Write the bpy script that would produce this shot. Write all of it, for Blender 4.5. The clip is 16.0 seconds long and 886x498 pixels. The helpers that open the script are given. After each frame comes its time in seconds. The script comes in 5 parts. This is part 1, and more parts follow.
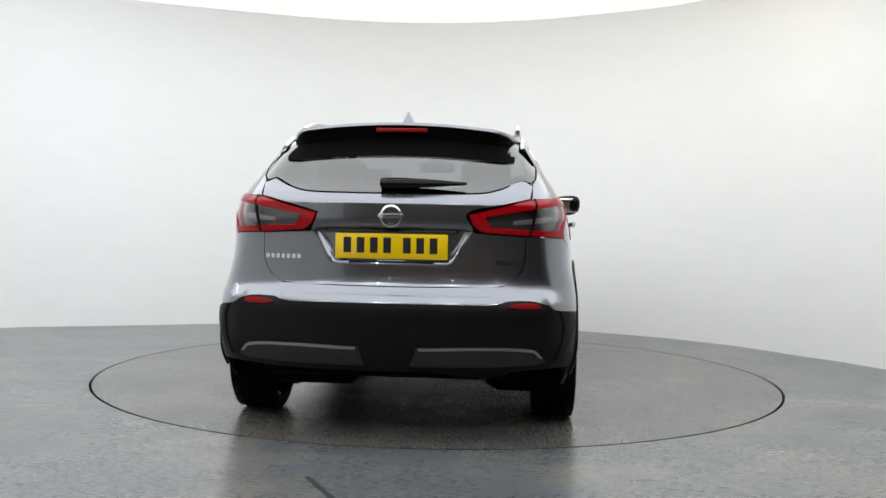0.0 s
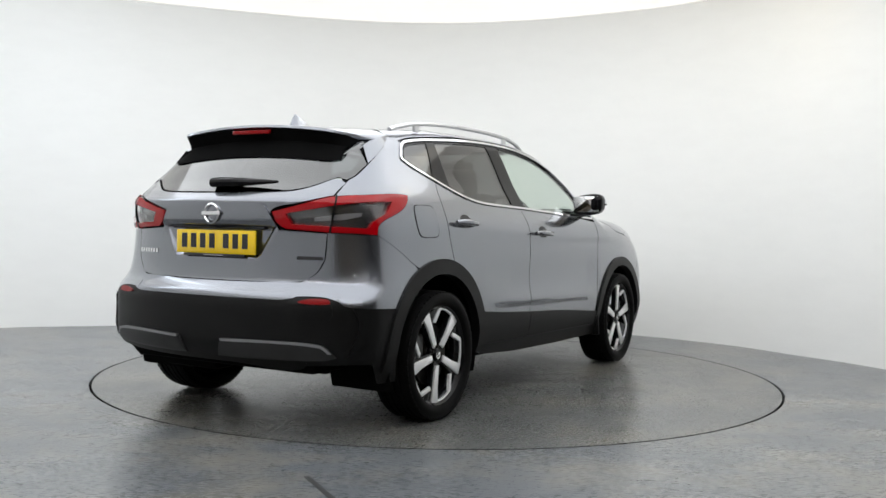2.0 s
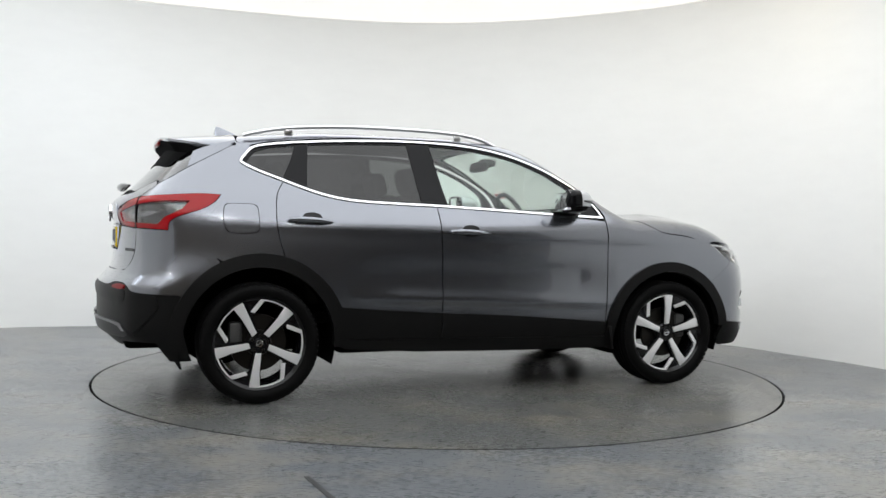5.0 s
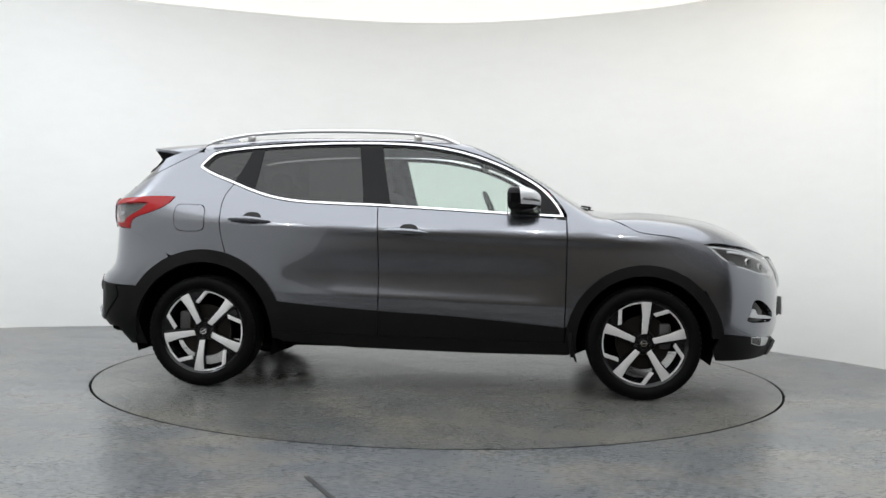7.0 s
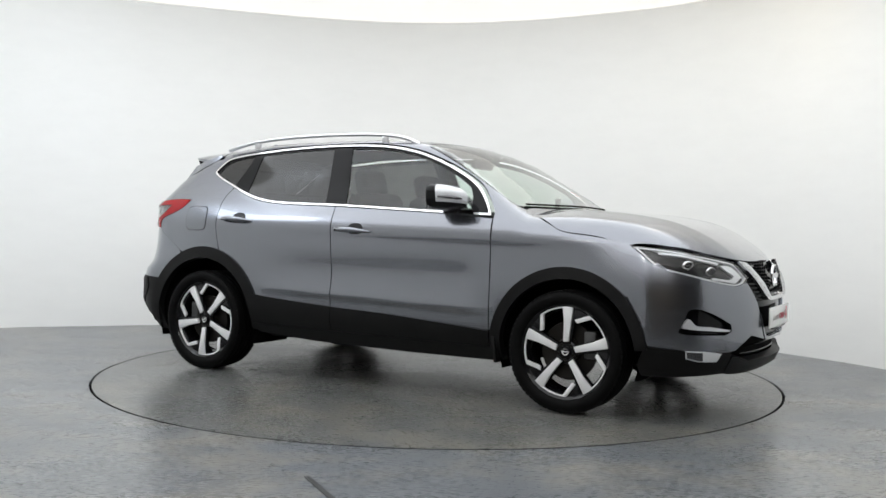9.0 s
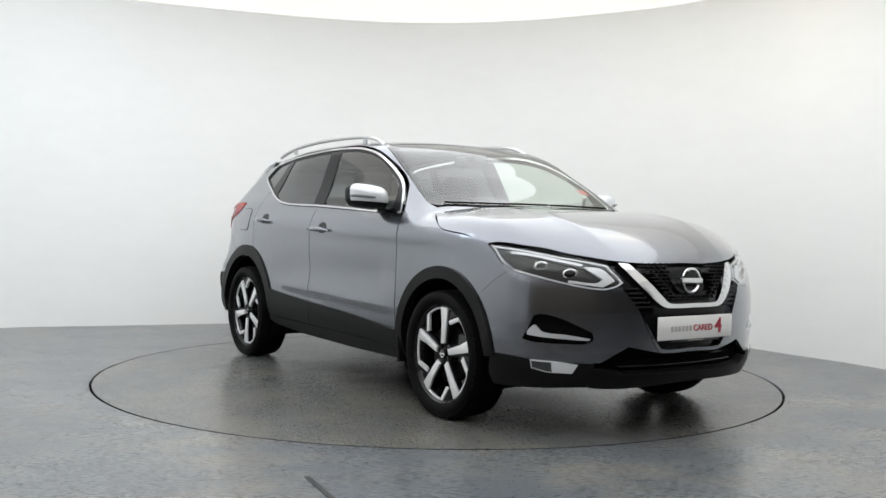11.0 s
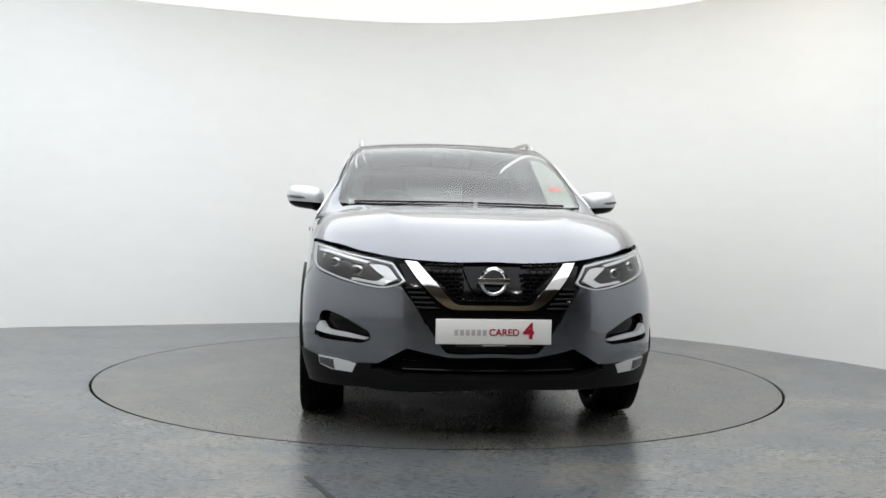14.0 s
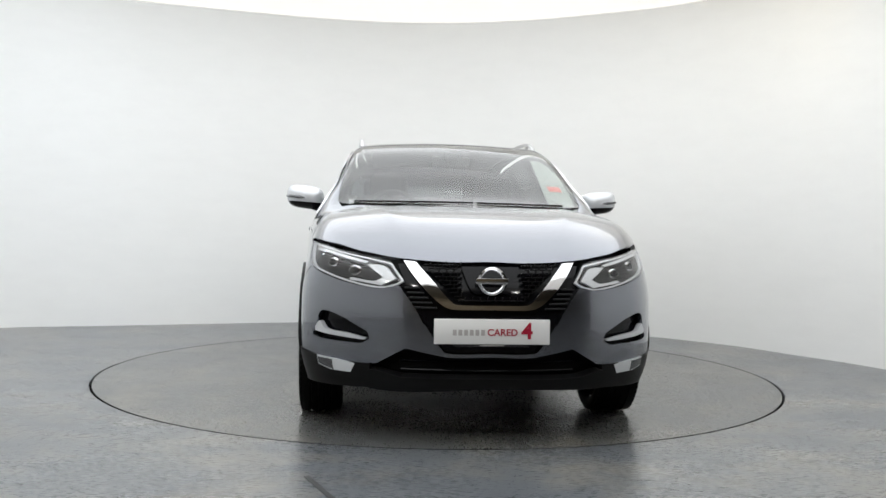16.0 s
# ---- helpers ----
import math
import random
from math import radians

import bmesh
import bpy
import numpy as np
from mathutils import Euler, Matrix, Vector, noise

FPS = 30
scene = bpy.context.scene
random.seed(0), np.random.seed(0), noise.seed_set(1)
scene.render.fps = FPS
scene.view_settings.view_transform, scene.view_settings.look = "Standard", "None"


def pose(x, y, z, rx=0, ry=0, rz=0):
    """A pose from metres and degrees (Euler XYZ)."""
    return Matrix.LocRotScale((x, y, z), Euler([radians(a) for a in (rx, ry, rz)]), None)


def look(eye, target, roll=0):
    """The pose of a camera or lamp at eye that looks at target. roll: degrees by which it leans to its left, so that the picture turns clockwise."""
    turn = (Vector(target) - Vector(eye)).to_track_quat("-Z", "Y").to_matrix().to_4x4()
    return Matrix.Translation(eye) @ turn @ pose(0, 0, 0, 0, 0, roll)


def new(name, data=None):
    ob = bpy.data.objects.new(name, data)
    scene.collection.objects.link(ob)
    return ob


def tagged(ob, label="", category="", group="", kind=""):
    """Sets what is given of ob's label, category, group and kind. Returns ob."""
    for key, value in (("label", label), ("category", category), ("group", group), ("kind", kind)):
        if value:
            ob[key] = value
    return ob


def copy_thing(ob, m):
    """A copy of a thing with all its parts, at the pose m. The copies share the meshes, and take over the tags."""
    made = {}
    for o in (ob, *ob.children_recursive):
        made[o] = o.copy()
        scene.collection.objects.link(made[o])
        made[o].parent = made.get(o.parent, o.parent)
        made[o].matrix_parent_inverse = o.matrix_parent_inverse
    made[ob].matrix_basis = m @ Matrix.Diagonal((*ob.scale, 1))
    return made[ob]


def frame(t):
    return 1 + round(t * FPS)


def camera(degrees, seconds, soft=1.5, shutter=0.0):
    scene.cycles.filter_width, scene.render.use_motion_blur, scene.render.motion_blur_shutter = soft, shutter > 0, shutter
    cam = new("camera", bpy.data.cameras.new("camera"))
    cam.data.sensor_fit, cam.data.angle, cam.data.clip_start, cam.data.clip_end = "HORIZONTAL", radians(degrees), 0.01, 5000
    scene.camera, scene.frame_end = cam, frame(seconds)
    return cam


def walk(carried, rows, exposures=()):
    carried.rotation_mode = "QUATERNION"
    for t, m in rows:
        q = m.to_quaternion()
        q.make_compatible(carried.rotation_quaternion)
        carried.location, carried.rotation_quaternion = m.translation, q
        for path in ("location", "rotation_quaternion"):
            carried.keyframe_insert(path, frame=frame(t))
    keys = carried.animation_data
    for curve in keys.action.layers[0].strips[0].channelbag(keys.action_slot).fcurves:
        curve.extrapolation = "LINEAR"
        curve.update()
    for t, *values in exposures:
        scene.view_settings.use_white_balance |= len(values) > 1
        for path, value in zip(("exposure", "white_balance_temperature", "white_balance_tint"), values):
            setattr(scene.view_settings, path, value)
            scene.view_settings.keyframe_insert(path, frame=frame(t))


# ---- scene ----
# ---------------------------------------------------------------- camera
cam = camera(50.15, 16.0, soft=1.5)
EYE = pose(0, -6.452, 1.005, 90 - 1.432, 0, -0.307) @ pose(0, 0, 0, 0, 0, 1.082)
walk(cam, [(0, EYE), (16, EYE)], exposures=[(0, 0.0), (16, 0.0)])

# heading of the turntable in degrees: 0 has the car's nose to the east
TURN = [(0.0, 85.20), (0.5, 78.70), (1.0, 72.15), (1.5, 65.70), (2.0, 59.25), (2.5, 52.90), (3.0, 46.50), (3.5, 40.15),
        (4.0, 33.70), (5.0, 20.85), (6.0, 7.95), (6.5, 1.45), (7.0, -5.10), (7.5, -11.55), (8.0, -18.00), (8.5, -24.30),
        (9.0, -30.65), (10.0, -43.55), (11.0, -56.50), (11.5, -63.00), (12.0, -69.45), (12.5, -75.28), (13.0, -80.15),
        (13.5, -83.09), (14.0, -84.45), (14.5, -84.64), (16.0, -84.64)]

# ---------------------------------------------------------------- world and lamps
world = bpy.data.worlds.new("studio_world")
scene.world = world
world.use_nodes = True
world.node_tree.nodes["Background"].inputs[0].default_value = (0.02, 0.02, 0.02, 1)


def area_lamp(name, m, sx, sy, power, color):
    data = bpy.data.lights.new(name, "AREA")
    data.shape, data.size, data.size_y, data.energy, data.color = "RECTANGLE", sx, sy, power, color
    ob = new(name, data)
    ob.matrix_world = m
    return ob


area_lamp("softbox_light", look((-3.9, -0.6, 2.9), (-2.9, 2.2, 1.6)), 1.6, 1.0, 30, (0.80, 0.89, 1.0))
area_lamp("warm_spot_light", look((2.2, 0.2, 2.95), (1.6, 2.4, 2.2)), 0.4, 0.3, 3.5, (1.0, 0.80, 0.46))
# four small spotlights over the entrance that wash the curved wall
for k, x in enumerate((-2.6, -1.2, 0.3, 1.7)):
    area_lamp("entrance_spot_light", look((x, -5.15, 3.04), (x * 0.8 + 0.3, 3.0, 0.9)), 0.06, 0.06, 9, (1.0, 0.985, 0.96))
# small warm lamps under the ceiling of the dim hall
for x, y in ((-4.6, -9.4), (-1.9, -9.4), (0.8, -9.4), (3.5, -9.4)):
    area_lamp("hall_light", look((x, y, 3.75), (x, y - 1.2, 0.0)), 0.14, 0.14, 24, (1.0, 0.90, 0.74))


# ---------------------------------------------------------------- materials
def material(name, color=(0.5, 0.5, 0.5), rough=0.5, metal=0.0, coat=0.0, spec=0.5):
    m = bpy.data.materials.new(name)
    m.use_nodes = True
    b = m.node_tree.nodes["Principled BSDF"]
    b.inputs["Base Color"].default_value = (*color, 1)
    b.inputs["Roughness"].default_value, b.inputs["Metallic"].default_value = rough, metal
    b.inputs["Coat IOR"].default_value = 1.6
    b.inputs["Coat Weight"].default_value, b.inputs["Coat Roughness"].default_value = coat, 0.03
    b.inputs["Specular IOR Level"].default_value = spec
    return m


def node(m, kind, **values):
    n = m.node_tree.nodes.new(kind)
    for key, v in values.items():
        if key in n.inputs:
            n.inputs[key].default_value = v
        else:
            setattr(n, key, v)
    return n


def link(m, a, out, b, inp):
    m.node_tree.links.new(a.outputs[out], b.inputs[inp])


def coords(m, scale=(1, 1, 1), rot=(0, 0, 0)):
    tc = node(m, "ShaderNodeTexCoord")
    mp = node(m, "ShaderNodeMapping")
    mp.inputs["Scale"].default_value, mp.inputs["Rotation"].default_value = scale, rot
    link(m, tc, "Object", mp, "Vector")
    return mp


def noise_ramp(m, scale, lo, hi, c0, c1, detail=6, stretch=(1, 1, 1), rough=0.6, rot=(0, 0, 0)):
    """A noise whose values lo to hi run from colour c0 to c1."""
    n = node(m, "ShaderNodeTexNoise", Scale=scale, Detail=detail, Roughness=rough)
    link(m, coords(m, stretch, rot), "Vector", n, "Vector")
    r = node(m, "ShaderNodeValToRGB")
    r.color_ramp.elements[0].position, r.color_ramp.elements[1].position = lo, hi
    r.color_ramp.elements[0].color, r.color_ramp.elements[1].color = (*c0, 1), (*c1, 1)
    link(m, n, "Fac", r, "Fac")
    return r


def mix(m, a, b, fac=0.5, how="MIX"):
    x = node(m, "ShaderNodeMix", data_type="RGBA", blend_type=how)
    if isinstance(fac, (int, float)):
        x.inputs[0].default_value = fac
    else:
        link(m, fac, 0, x, 0)
    for src, slot in ((a, 6), (b, 7)):
        if isinstance(src, tuple):
            x.inputs[slot].default_value = (*src, 1)
        else:
            m.node_tree.links.new(src.outputs[2 if src.bl_idname == "ShaderNodeMix" else 0], x.inputs[slot])
    return x


def base(m, src):
    m.node_tree.links.new(src.outputs[2 if src.bl_idname == "ShaderNodeMix" else 0], m.node_tree.nodes["Principled BSDF"].inputs["Base Color"])


def rough_from(m, src):
    m.node_tree.links.new(src.outputs[2 if src.bl_idname == "ShaderNodeMix" else 0], m.node_tree.nodes["Principled BSDF"].inputs["Roughness"])


def bump(m, scale, strength, distance=0.002, detail=4, stretch=(1, 1, 1)):
    n = node(m, "ShaderNodeTexNoise", Scale=scale, Detail=detail)
    link(m, coords(m, stretch), "Vector", n, "Vector")
    b = node(m, "ShaderNodeBump", Strength=strength, Distance=distance)
    link(m, n, "Fac", b, "Height")
    link(m, b, "Normal", m.node_tree.nodes["Principled BSDF"], "Normal")


def grey(v):
    return (v, v, v)


def floor_paint(name, tone, worn):
    """Scuffed floor paint: cloudy tone, dragged scratches, worn bare patches, dark chips and pale painted glints on
    water marks.
    """
    m = material(name, rough=0.35, spec=0.7)
    big = noise_ramp(m, 0.9, 0.3, 0.7, tuple(c * k for c, k in zip(tone, (0.86, 0.88, 0.92))), tuple(c * k for c, k in zip(tone, (1.12, 1.10, 1.05))))
    bare = noise_ramp(m, 1.1, 0.47, 0.63, grey(0.0), grey(0.9), 9, (1.0, 1.6, 1.0), 0.75, (0, 0, 0.4))
    c = mix(m, big, worn, bare)
    fine = noise_ramp(m, 26, 0.3, 0.7, grey(0.86), grey(1.14), 7, (1, 1.6, 1), 0.75)
    drag = noise_ramp(m, 7, 0.46, 0.66, grey(1.06), grey(0.76), 7, (1.0, 9.0, 1.0), 0.65, (0, 0, 0.62))
    drag_b = noise_ramp(m, 9, 0.48, 0.70, grey(1.0), grey(1.25), 7, (11.0, 1.0, 1.0), 0.65, (0, 0, 0.35))
    chips = noise_ramp(m, 17, 0.285, 0.31, grey(0.45), grey(1.0), 3, (1, 1.5, 1), 0.5)
    for layer in (fine, drag, drag_b, chips):
        c = mix(m, c, layer, 1.0, "MULTIPLY")
    # reflections on water marks, coloured in as pale specks
    drop_glints = noise_ramp(m, 21, 0.715, 0.735, grey(0.0), grey(0.7), 2, (1, 2.2, 1), 0.4)
    base(m, mix(m, c, (0.42, 0.42, 0.40), drop_glints))
    rough_from(m, mix(m, noise_ramp(m, 1.4, 0.3, 0.7, grey(0.20), grey(0.32), 4), noise_ramp(m, 24, 0.3, 0.7, grey(0.18), grey(0.42), 6, (1, 4, 1), 0.7, (0, 0, 0.5)), 0.5))
    bump(m, 30, 0.009, 0.003, 7, (1.0, 2.2, 1.0))
    return m


def wall_paint():
    m = material("white_wall_paint", rough=0.55)
    a = noise_ramp(m, 0.5, 0.3, 0.7, (0.895, 0.900, 0.888), (0.912, 0.915, 0.902), 4)
    b = noise_ramp(m, 3.0, 0.4, 0.7, grey(1.0), grey(0.98), 8, (1, 1, 3))
    base(m, mix(m, a, b, 1.0, "MULTIPLY"))
    bump(m, 1.2, 0.12, 0.02, 2)
    return m


def car_paint():
    m = material("gunmetal_metallic_paint", (0.15, 0.15, 0.155), 0.25, 0.95, 1.0)
    n = node(m, "ShaderNodeTexNoise", Scale=900.0, Detail=2.0)
    link(m, coords(m), "Vector", n, "Vector")
    r = node(m, "ShaderNodeValToRGB")
    r.color_ramp.elements[0].position, r.color_ramp.elements[1].position = 0.3, 0.7
    r.color_ramp.elements[0].color, r.color_ramp.elements[1].color = (0.158, 0.167, 0.190, 1), (0.205, 0.215, 0.244, 1)
    link(m, n, "Fac", r, "Fac")
    base(m, r)
    return m


def plastic(name, v, rough, bumpy=0.25, spec=0.5):
    m = material(name, (v, v, v * 1.04), rough, spec=spec)
    base(m, noise_ramp(m, 7, 0.3, 0.7, (v * 0.85, v * 0.85, v * 0.88), (v * 1.2, v * 1.2, v * 1.24)))
    if bumpy:
        bump(m, 420, bumpy, 0.0006, 2)
    return m


def glass(name, color, rough=0.0, face=0.05):
    """Thin sheet glass: a tinted clear layer with a mirror-like gloss, stronger at a slant. face: gloss seen head-on."""
    m = bpy.data.materials.new(name)
    m.use_nodes = True
    t = m.node_tree
    t.nodes.remove(t.nodes["Principled BSDF"])
    clear = node(m, "ShaderNodeBsdfTransparent", Color=(*color, 1))
    gloss = node(m, "ShaderNodeBsdfGlossy", Color=(1, 1, 1, 1), Roughness=rough)
    slant = node(m, "ShaderNodeLayerWeight", Blend=0.5)
    power = node(m, "ShaderNodeMath", operation="POWER")
    power.inputs[1].default_value = 4.0
    link(m, slant, "Facing", power, 0)
    span = node(m, "ShaderNodeMath", operation="MULTIPLY_ADD")
    span.inputs[1].default_value, span.inputs[2].default_value = 1 - face, face
    link(m, power, 0, span, 0)
    ms = node(m, "ShaderNodeMixShader")
    link(m, span, 0, ms, 0)
    t.links.new(clear.outputs[0], ms.inputs[1])
    t.links.new(gloss.outputs[0], ms.inputs[2])
    t.links.new(ms.outputs[0], t.nodes["Material Output"].inputs[0])
    return m


def glow(name, color, strength):
    m = material(name, color, 0.4)
    b = m.node_tree.nodes["Principled BSDF"]
    b.inputs["Emission Color"].default_value, b.inputs["Emission Strength"].default_value = (*color, 1), strength
    return m


PAINT = car_paint()
CLADDING = plastic("black_textured_plastic", 0.005, 0.42, 0.25, 0.16)
GLOSS_BLACK = material("gloss_black_plastic", (0.004, 0.004, 0.005), 0.08, spec=0.16)
MATT_BLACK = plastic("matt_black_lining", 0.003, 0.9, 0.0, 0.05)
CHROME = material("polished_chrome", (0.72, 0.72, 0.73), 0.08, 1.0)
SATIN = material("satin_silver_trim", (0.62, 0.62, 0.63), 0.28, 1.0)
SILVER = material("silver_painted_plastic", (0.58, 0.595, 0.62), 0.34, 0.3, 0.4)
SKID = plastic("dark_silver_skid_plastic", 0.018, 0.34, 0.1, 0.35)
SKID_HIGHLIGHT = material("dull_silver_skid_highlight", (0.30, 0.30, 0.31), 0.35, 0.8)
CLEAR = glass("clear_window_glass", (0.80, 0.88, 0.84), face=0.05)
SCREEN = glass("coated_windscreen_glass", (0.80, 0.86, 0.81), face=0.07)
TINT = glass("privacy_tinted_glass", (0.10, 0.10, 0.10), face=0.045)
REAR_TINT = glass("tinted_rear_glass", (0.12, 0.13, 0.14), face=0.12)
LENS = glass("clear_lamp_lens", (0.95, 0.95, 0.95), face=0.035)
RED_LENS = material("red_lamp_plastic", (0.30, 0.001, 0.004), 0.10, 0.0, 0.1, 0.3)
DARK_RED = material("dark_red_reflector", (0.20, 0.002, 0.003), 0.3, 0.0, 0.0, 0.2)
WHITE_LENS = material("frosted_white_lamp_plastic", (0.62, 0.64, 0.66), 0.2, 0.1, 0.6)
BULB = material("clear_bulb_plastic", (0.24, 0.24, 0.25), 0.15, 0.4, 0.3)
SMOKE = material("smoked_lamp_reflector", (0.07, 0.07, 0.075), 0.25, 0.7, 1.0)
LAMP_AND_CUP_DARK = material("dark_lamp_housing_and_cup_shade", (0.010, 0.010, 0.011), 0.35, 0.0, 0.0, 0.25)
RUBBER = plastic("tyre_rubber", 0.0035, 0.55, 0.3, 0.06)
ALLOY = material("machined_alloy", (0.82, 0.82, 0.83), 0.32, 0.45)
RIM_BLACK = material("gloss_black_alloy", (0.005, 0.005, 0.006), 0.14, 0.0, 0.1, 0.25)
STEEL = material("brake_steel", (0.022, 0.020, 0.018), 0.45, 0.9)
CALIPER = material("grey_caliper_metal", (0.07, 0.07, 0.07), 0.5, 0.6)
FABRIC = plastic("black_seat_fabric", 0.02, 0.85, 0.0, 0.1)
DASH = plastic("charcoal_dashboard_plastic", 0.025, 0.6, 0.0, 0.2)
HEADLINER = plastic("light_grey_headliner_cloth", 0.22, 0.9, 0.0)
YELLOW = material("yellow_plate_acrylic", (0.80, 0.55, 0.0), 0.25, 0.0, 0.6)
WHITE = material("white_plate_acrylic", (0.78, 0.78, 0.77), 0.25, 0.0, 0.6)
INK = material("black_print", (0.01, 0.01, 0.012), 0.4)
RED_INK = material("red_print", (0.35, 0.006, 0.03), 0.4)
GREY_INK = material("grey_print", (0.42, 0.40, 0.39), 0.4)
MIRROR = material("mirror_glass", (0.9, 0.9, 0.9), 0.02, 1.0)
FLOOR = floor_paint("grey_painted_concrete", (0.106, 0.114, 0.123), (0.185, 0.176, 0.155))
TABLE = floor_paint("grey_painted_steel_deck", (0.086, 0.089, 0.087), (0.145, 0.135, 0.112))
WALL = wall_paint()
CEIL = glow("luminous_ceiling_sheet", (1.0, 0.985, 0.955), 0.52)
PANEL = glow("light_panel_diffuser", (0.965, 0.985, 1.0), 2.05)
DIM = material("dim_brown_hall_paint", (0.050, 0.042, 0.030), 0.8)
base(DIM, noise_ramp(DIM, 0.8, 0.3, 0.7, (0.17, 0.145, 0.105), (0.23, 0.20, 0.15)))


# ---------------------------------------------------------------- mesh helpers
def part(name, bm, mat, parent=None, label="", smooth=True):
    me = bpy.data.meshes.new(name)
    bm.normal_update()
    bm.to_mesh(me)
    bm.free()
    for mt in mat if isinstance(mat, (list, tuple)) else [mat]:
        me.materials.append(mt)
    if smooth:
        me.polygons.foreach_set("use_smooth", [True] * len(me.polygons))
        me.set_sharp_from_angle(angle=radians(35))
    ob = new(name, me)
    ob.parent = parent
    return tagged(ob, label)


def box(bm, cx, cy, cz, sx, sy, sz, rot=None, bev=0.0, seg=2):
    made = bmesh.ops.create_cube(bm, size=1)["verts"]
    m = Matrix.Translation((cx, cy, cz)) @ (rot.to_4x4() if rot else Matrix()) @ Matrix.Diagonal((sx, sy, sz, 1))
    bmesh.ops.transform(bm, matrix=m, verts=made)
    if bev:
        edges = list({e for v in made for e in v.link_edges})
        bmesh.ops.bevel(bm, geom=edges, offset=bev, segments=seg, profile=0.5, affect="EDGES")
    return bm


def lathe(bm, prof, n=64, close=False):
    """Spin a profile of (radius, height) round the y axis."""
    rings = []
    for k in range(n):
        a = 2 * math.pi * k / n
        rings.append([bm.verts.new((r * math.cos(a), h, r * math.sin(a))) for r, h in prof])
    m = len(prof)
    for k in range(n):
        p, q = rings[k], rings[(k + 1) % n]
        for i in range(m if close else m - 1):
            bm.faces.new((p[i], p[(i + 1) % m], q[(i + 1) % m], q[i]))
    bmesh.ops.recalc_face_normals(bm, faces=bm.faces)
    return bm


def prism(bm, pts, y0, y1, bev=0.0):
    """A flat outline of (x, z) points made solid between y0 and y1."""
    a = [bm.verts.new((x, y0, z)) for x, z in pts]
    b = [bm.verts.new((x, y1, z)) for x, z in pts]
    n = len(pts)
    faces = [bm.faces.new(a), bm.faces.new(b[::-1])]
    for i in range(n):
        faces.append(bm.faces.new((a[i], b[i], b[(i + 1) % n], a[(i + 1) % n])))
    bmesh.ops.recalc_face_normals(bm, faces=faces)
    if bev:
        bmesh.ops.bevel(bm, geom=list({e for f in faces[:2] for e in f.edges}), offset=bev, segments=2, profile=0.5, affect="EDGES")
    return bm


def sweep(bm, pts, r, n=8, flat=1.0):
    """A round bar along points; flat squeezes it in height."""
    rings, up = [], Vector((0, 0, 1))
    for i, p in enumerate(pts):
        d = (Vector(pts[min(i + 1, len(pts) - 1)]) - Vector(pts[max(i - 1, 0)])).normalized()
        s = d.cross(up).normalized()
        u = s.cross(d)
        rr = r[i] if isinstance(r, (list, tuple)) else r
        rings.append([bm.verts.new(Vector(p) + s * rr * math.cos(2 * math.pi * k / n) + u * rr * flat * math.sin(2 * math.pi * k / n)) for k in range(n)])
    for p, q in zip(rings, rings[1:]):
        for k in range(n):
            bm.faces.new((p[k], p[(k + 1) % n], q[(k + 1) % n], q[k]))
    bm.faces.new(rings[0])
    bm.faces.new(rings[-1][::-1])
    bmesh.ops.recalc_face_normals(bm, faces=bm.faces)
    return bm


# ---------------------------------------------------------------- the studio
def plan_curve(ctrl, step=0.06):
    pts = np.array(ctrl, float)
    out = []
    for i in range(1, len(pts) - 2):
        p0, p1, p2, p3 = pts[i - 1:i + 3]
        n = max(2, int(np.linalg.norm(p2 - p1) / step))
        for k in range(n):
            t = k / n
            out.append(0.5 * ((2 * p1) + (p2 - p0) * t + (2 * p0 - 5 * p1 + 4 * p2 - p3) * t * t + (3 * p1 - p0 - 3 * p2 + p3) * t ** 3))
    return out + [pts[-2]]


WALL_PLAN = plan_curve([(-1.5, -7.3), (-2.6, -6.80), (-3.70, -6.05), (-4.5, -4.8), (-5.0, -2.8), (-5.25, -0.6), (-4.87, 1.2), (-3.95, 2.11), (-3.046, 2.46), (-2.068, 2.838), (-1.30, 3.10), (-0.60, 3.24),
                        (0.10, 3.23), (0.80, 3.04), (1.442, 2.717), (2.06, 2.32), (2.601, 1.765), (2.908, 1.265), (3.25, 0.68), (3.62, -0.3), (3.95, -2.2), (4.05, -3.6), (4.1, -5.0)])
WALL_TOP = 3.06


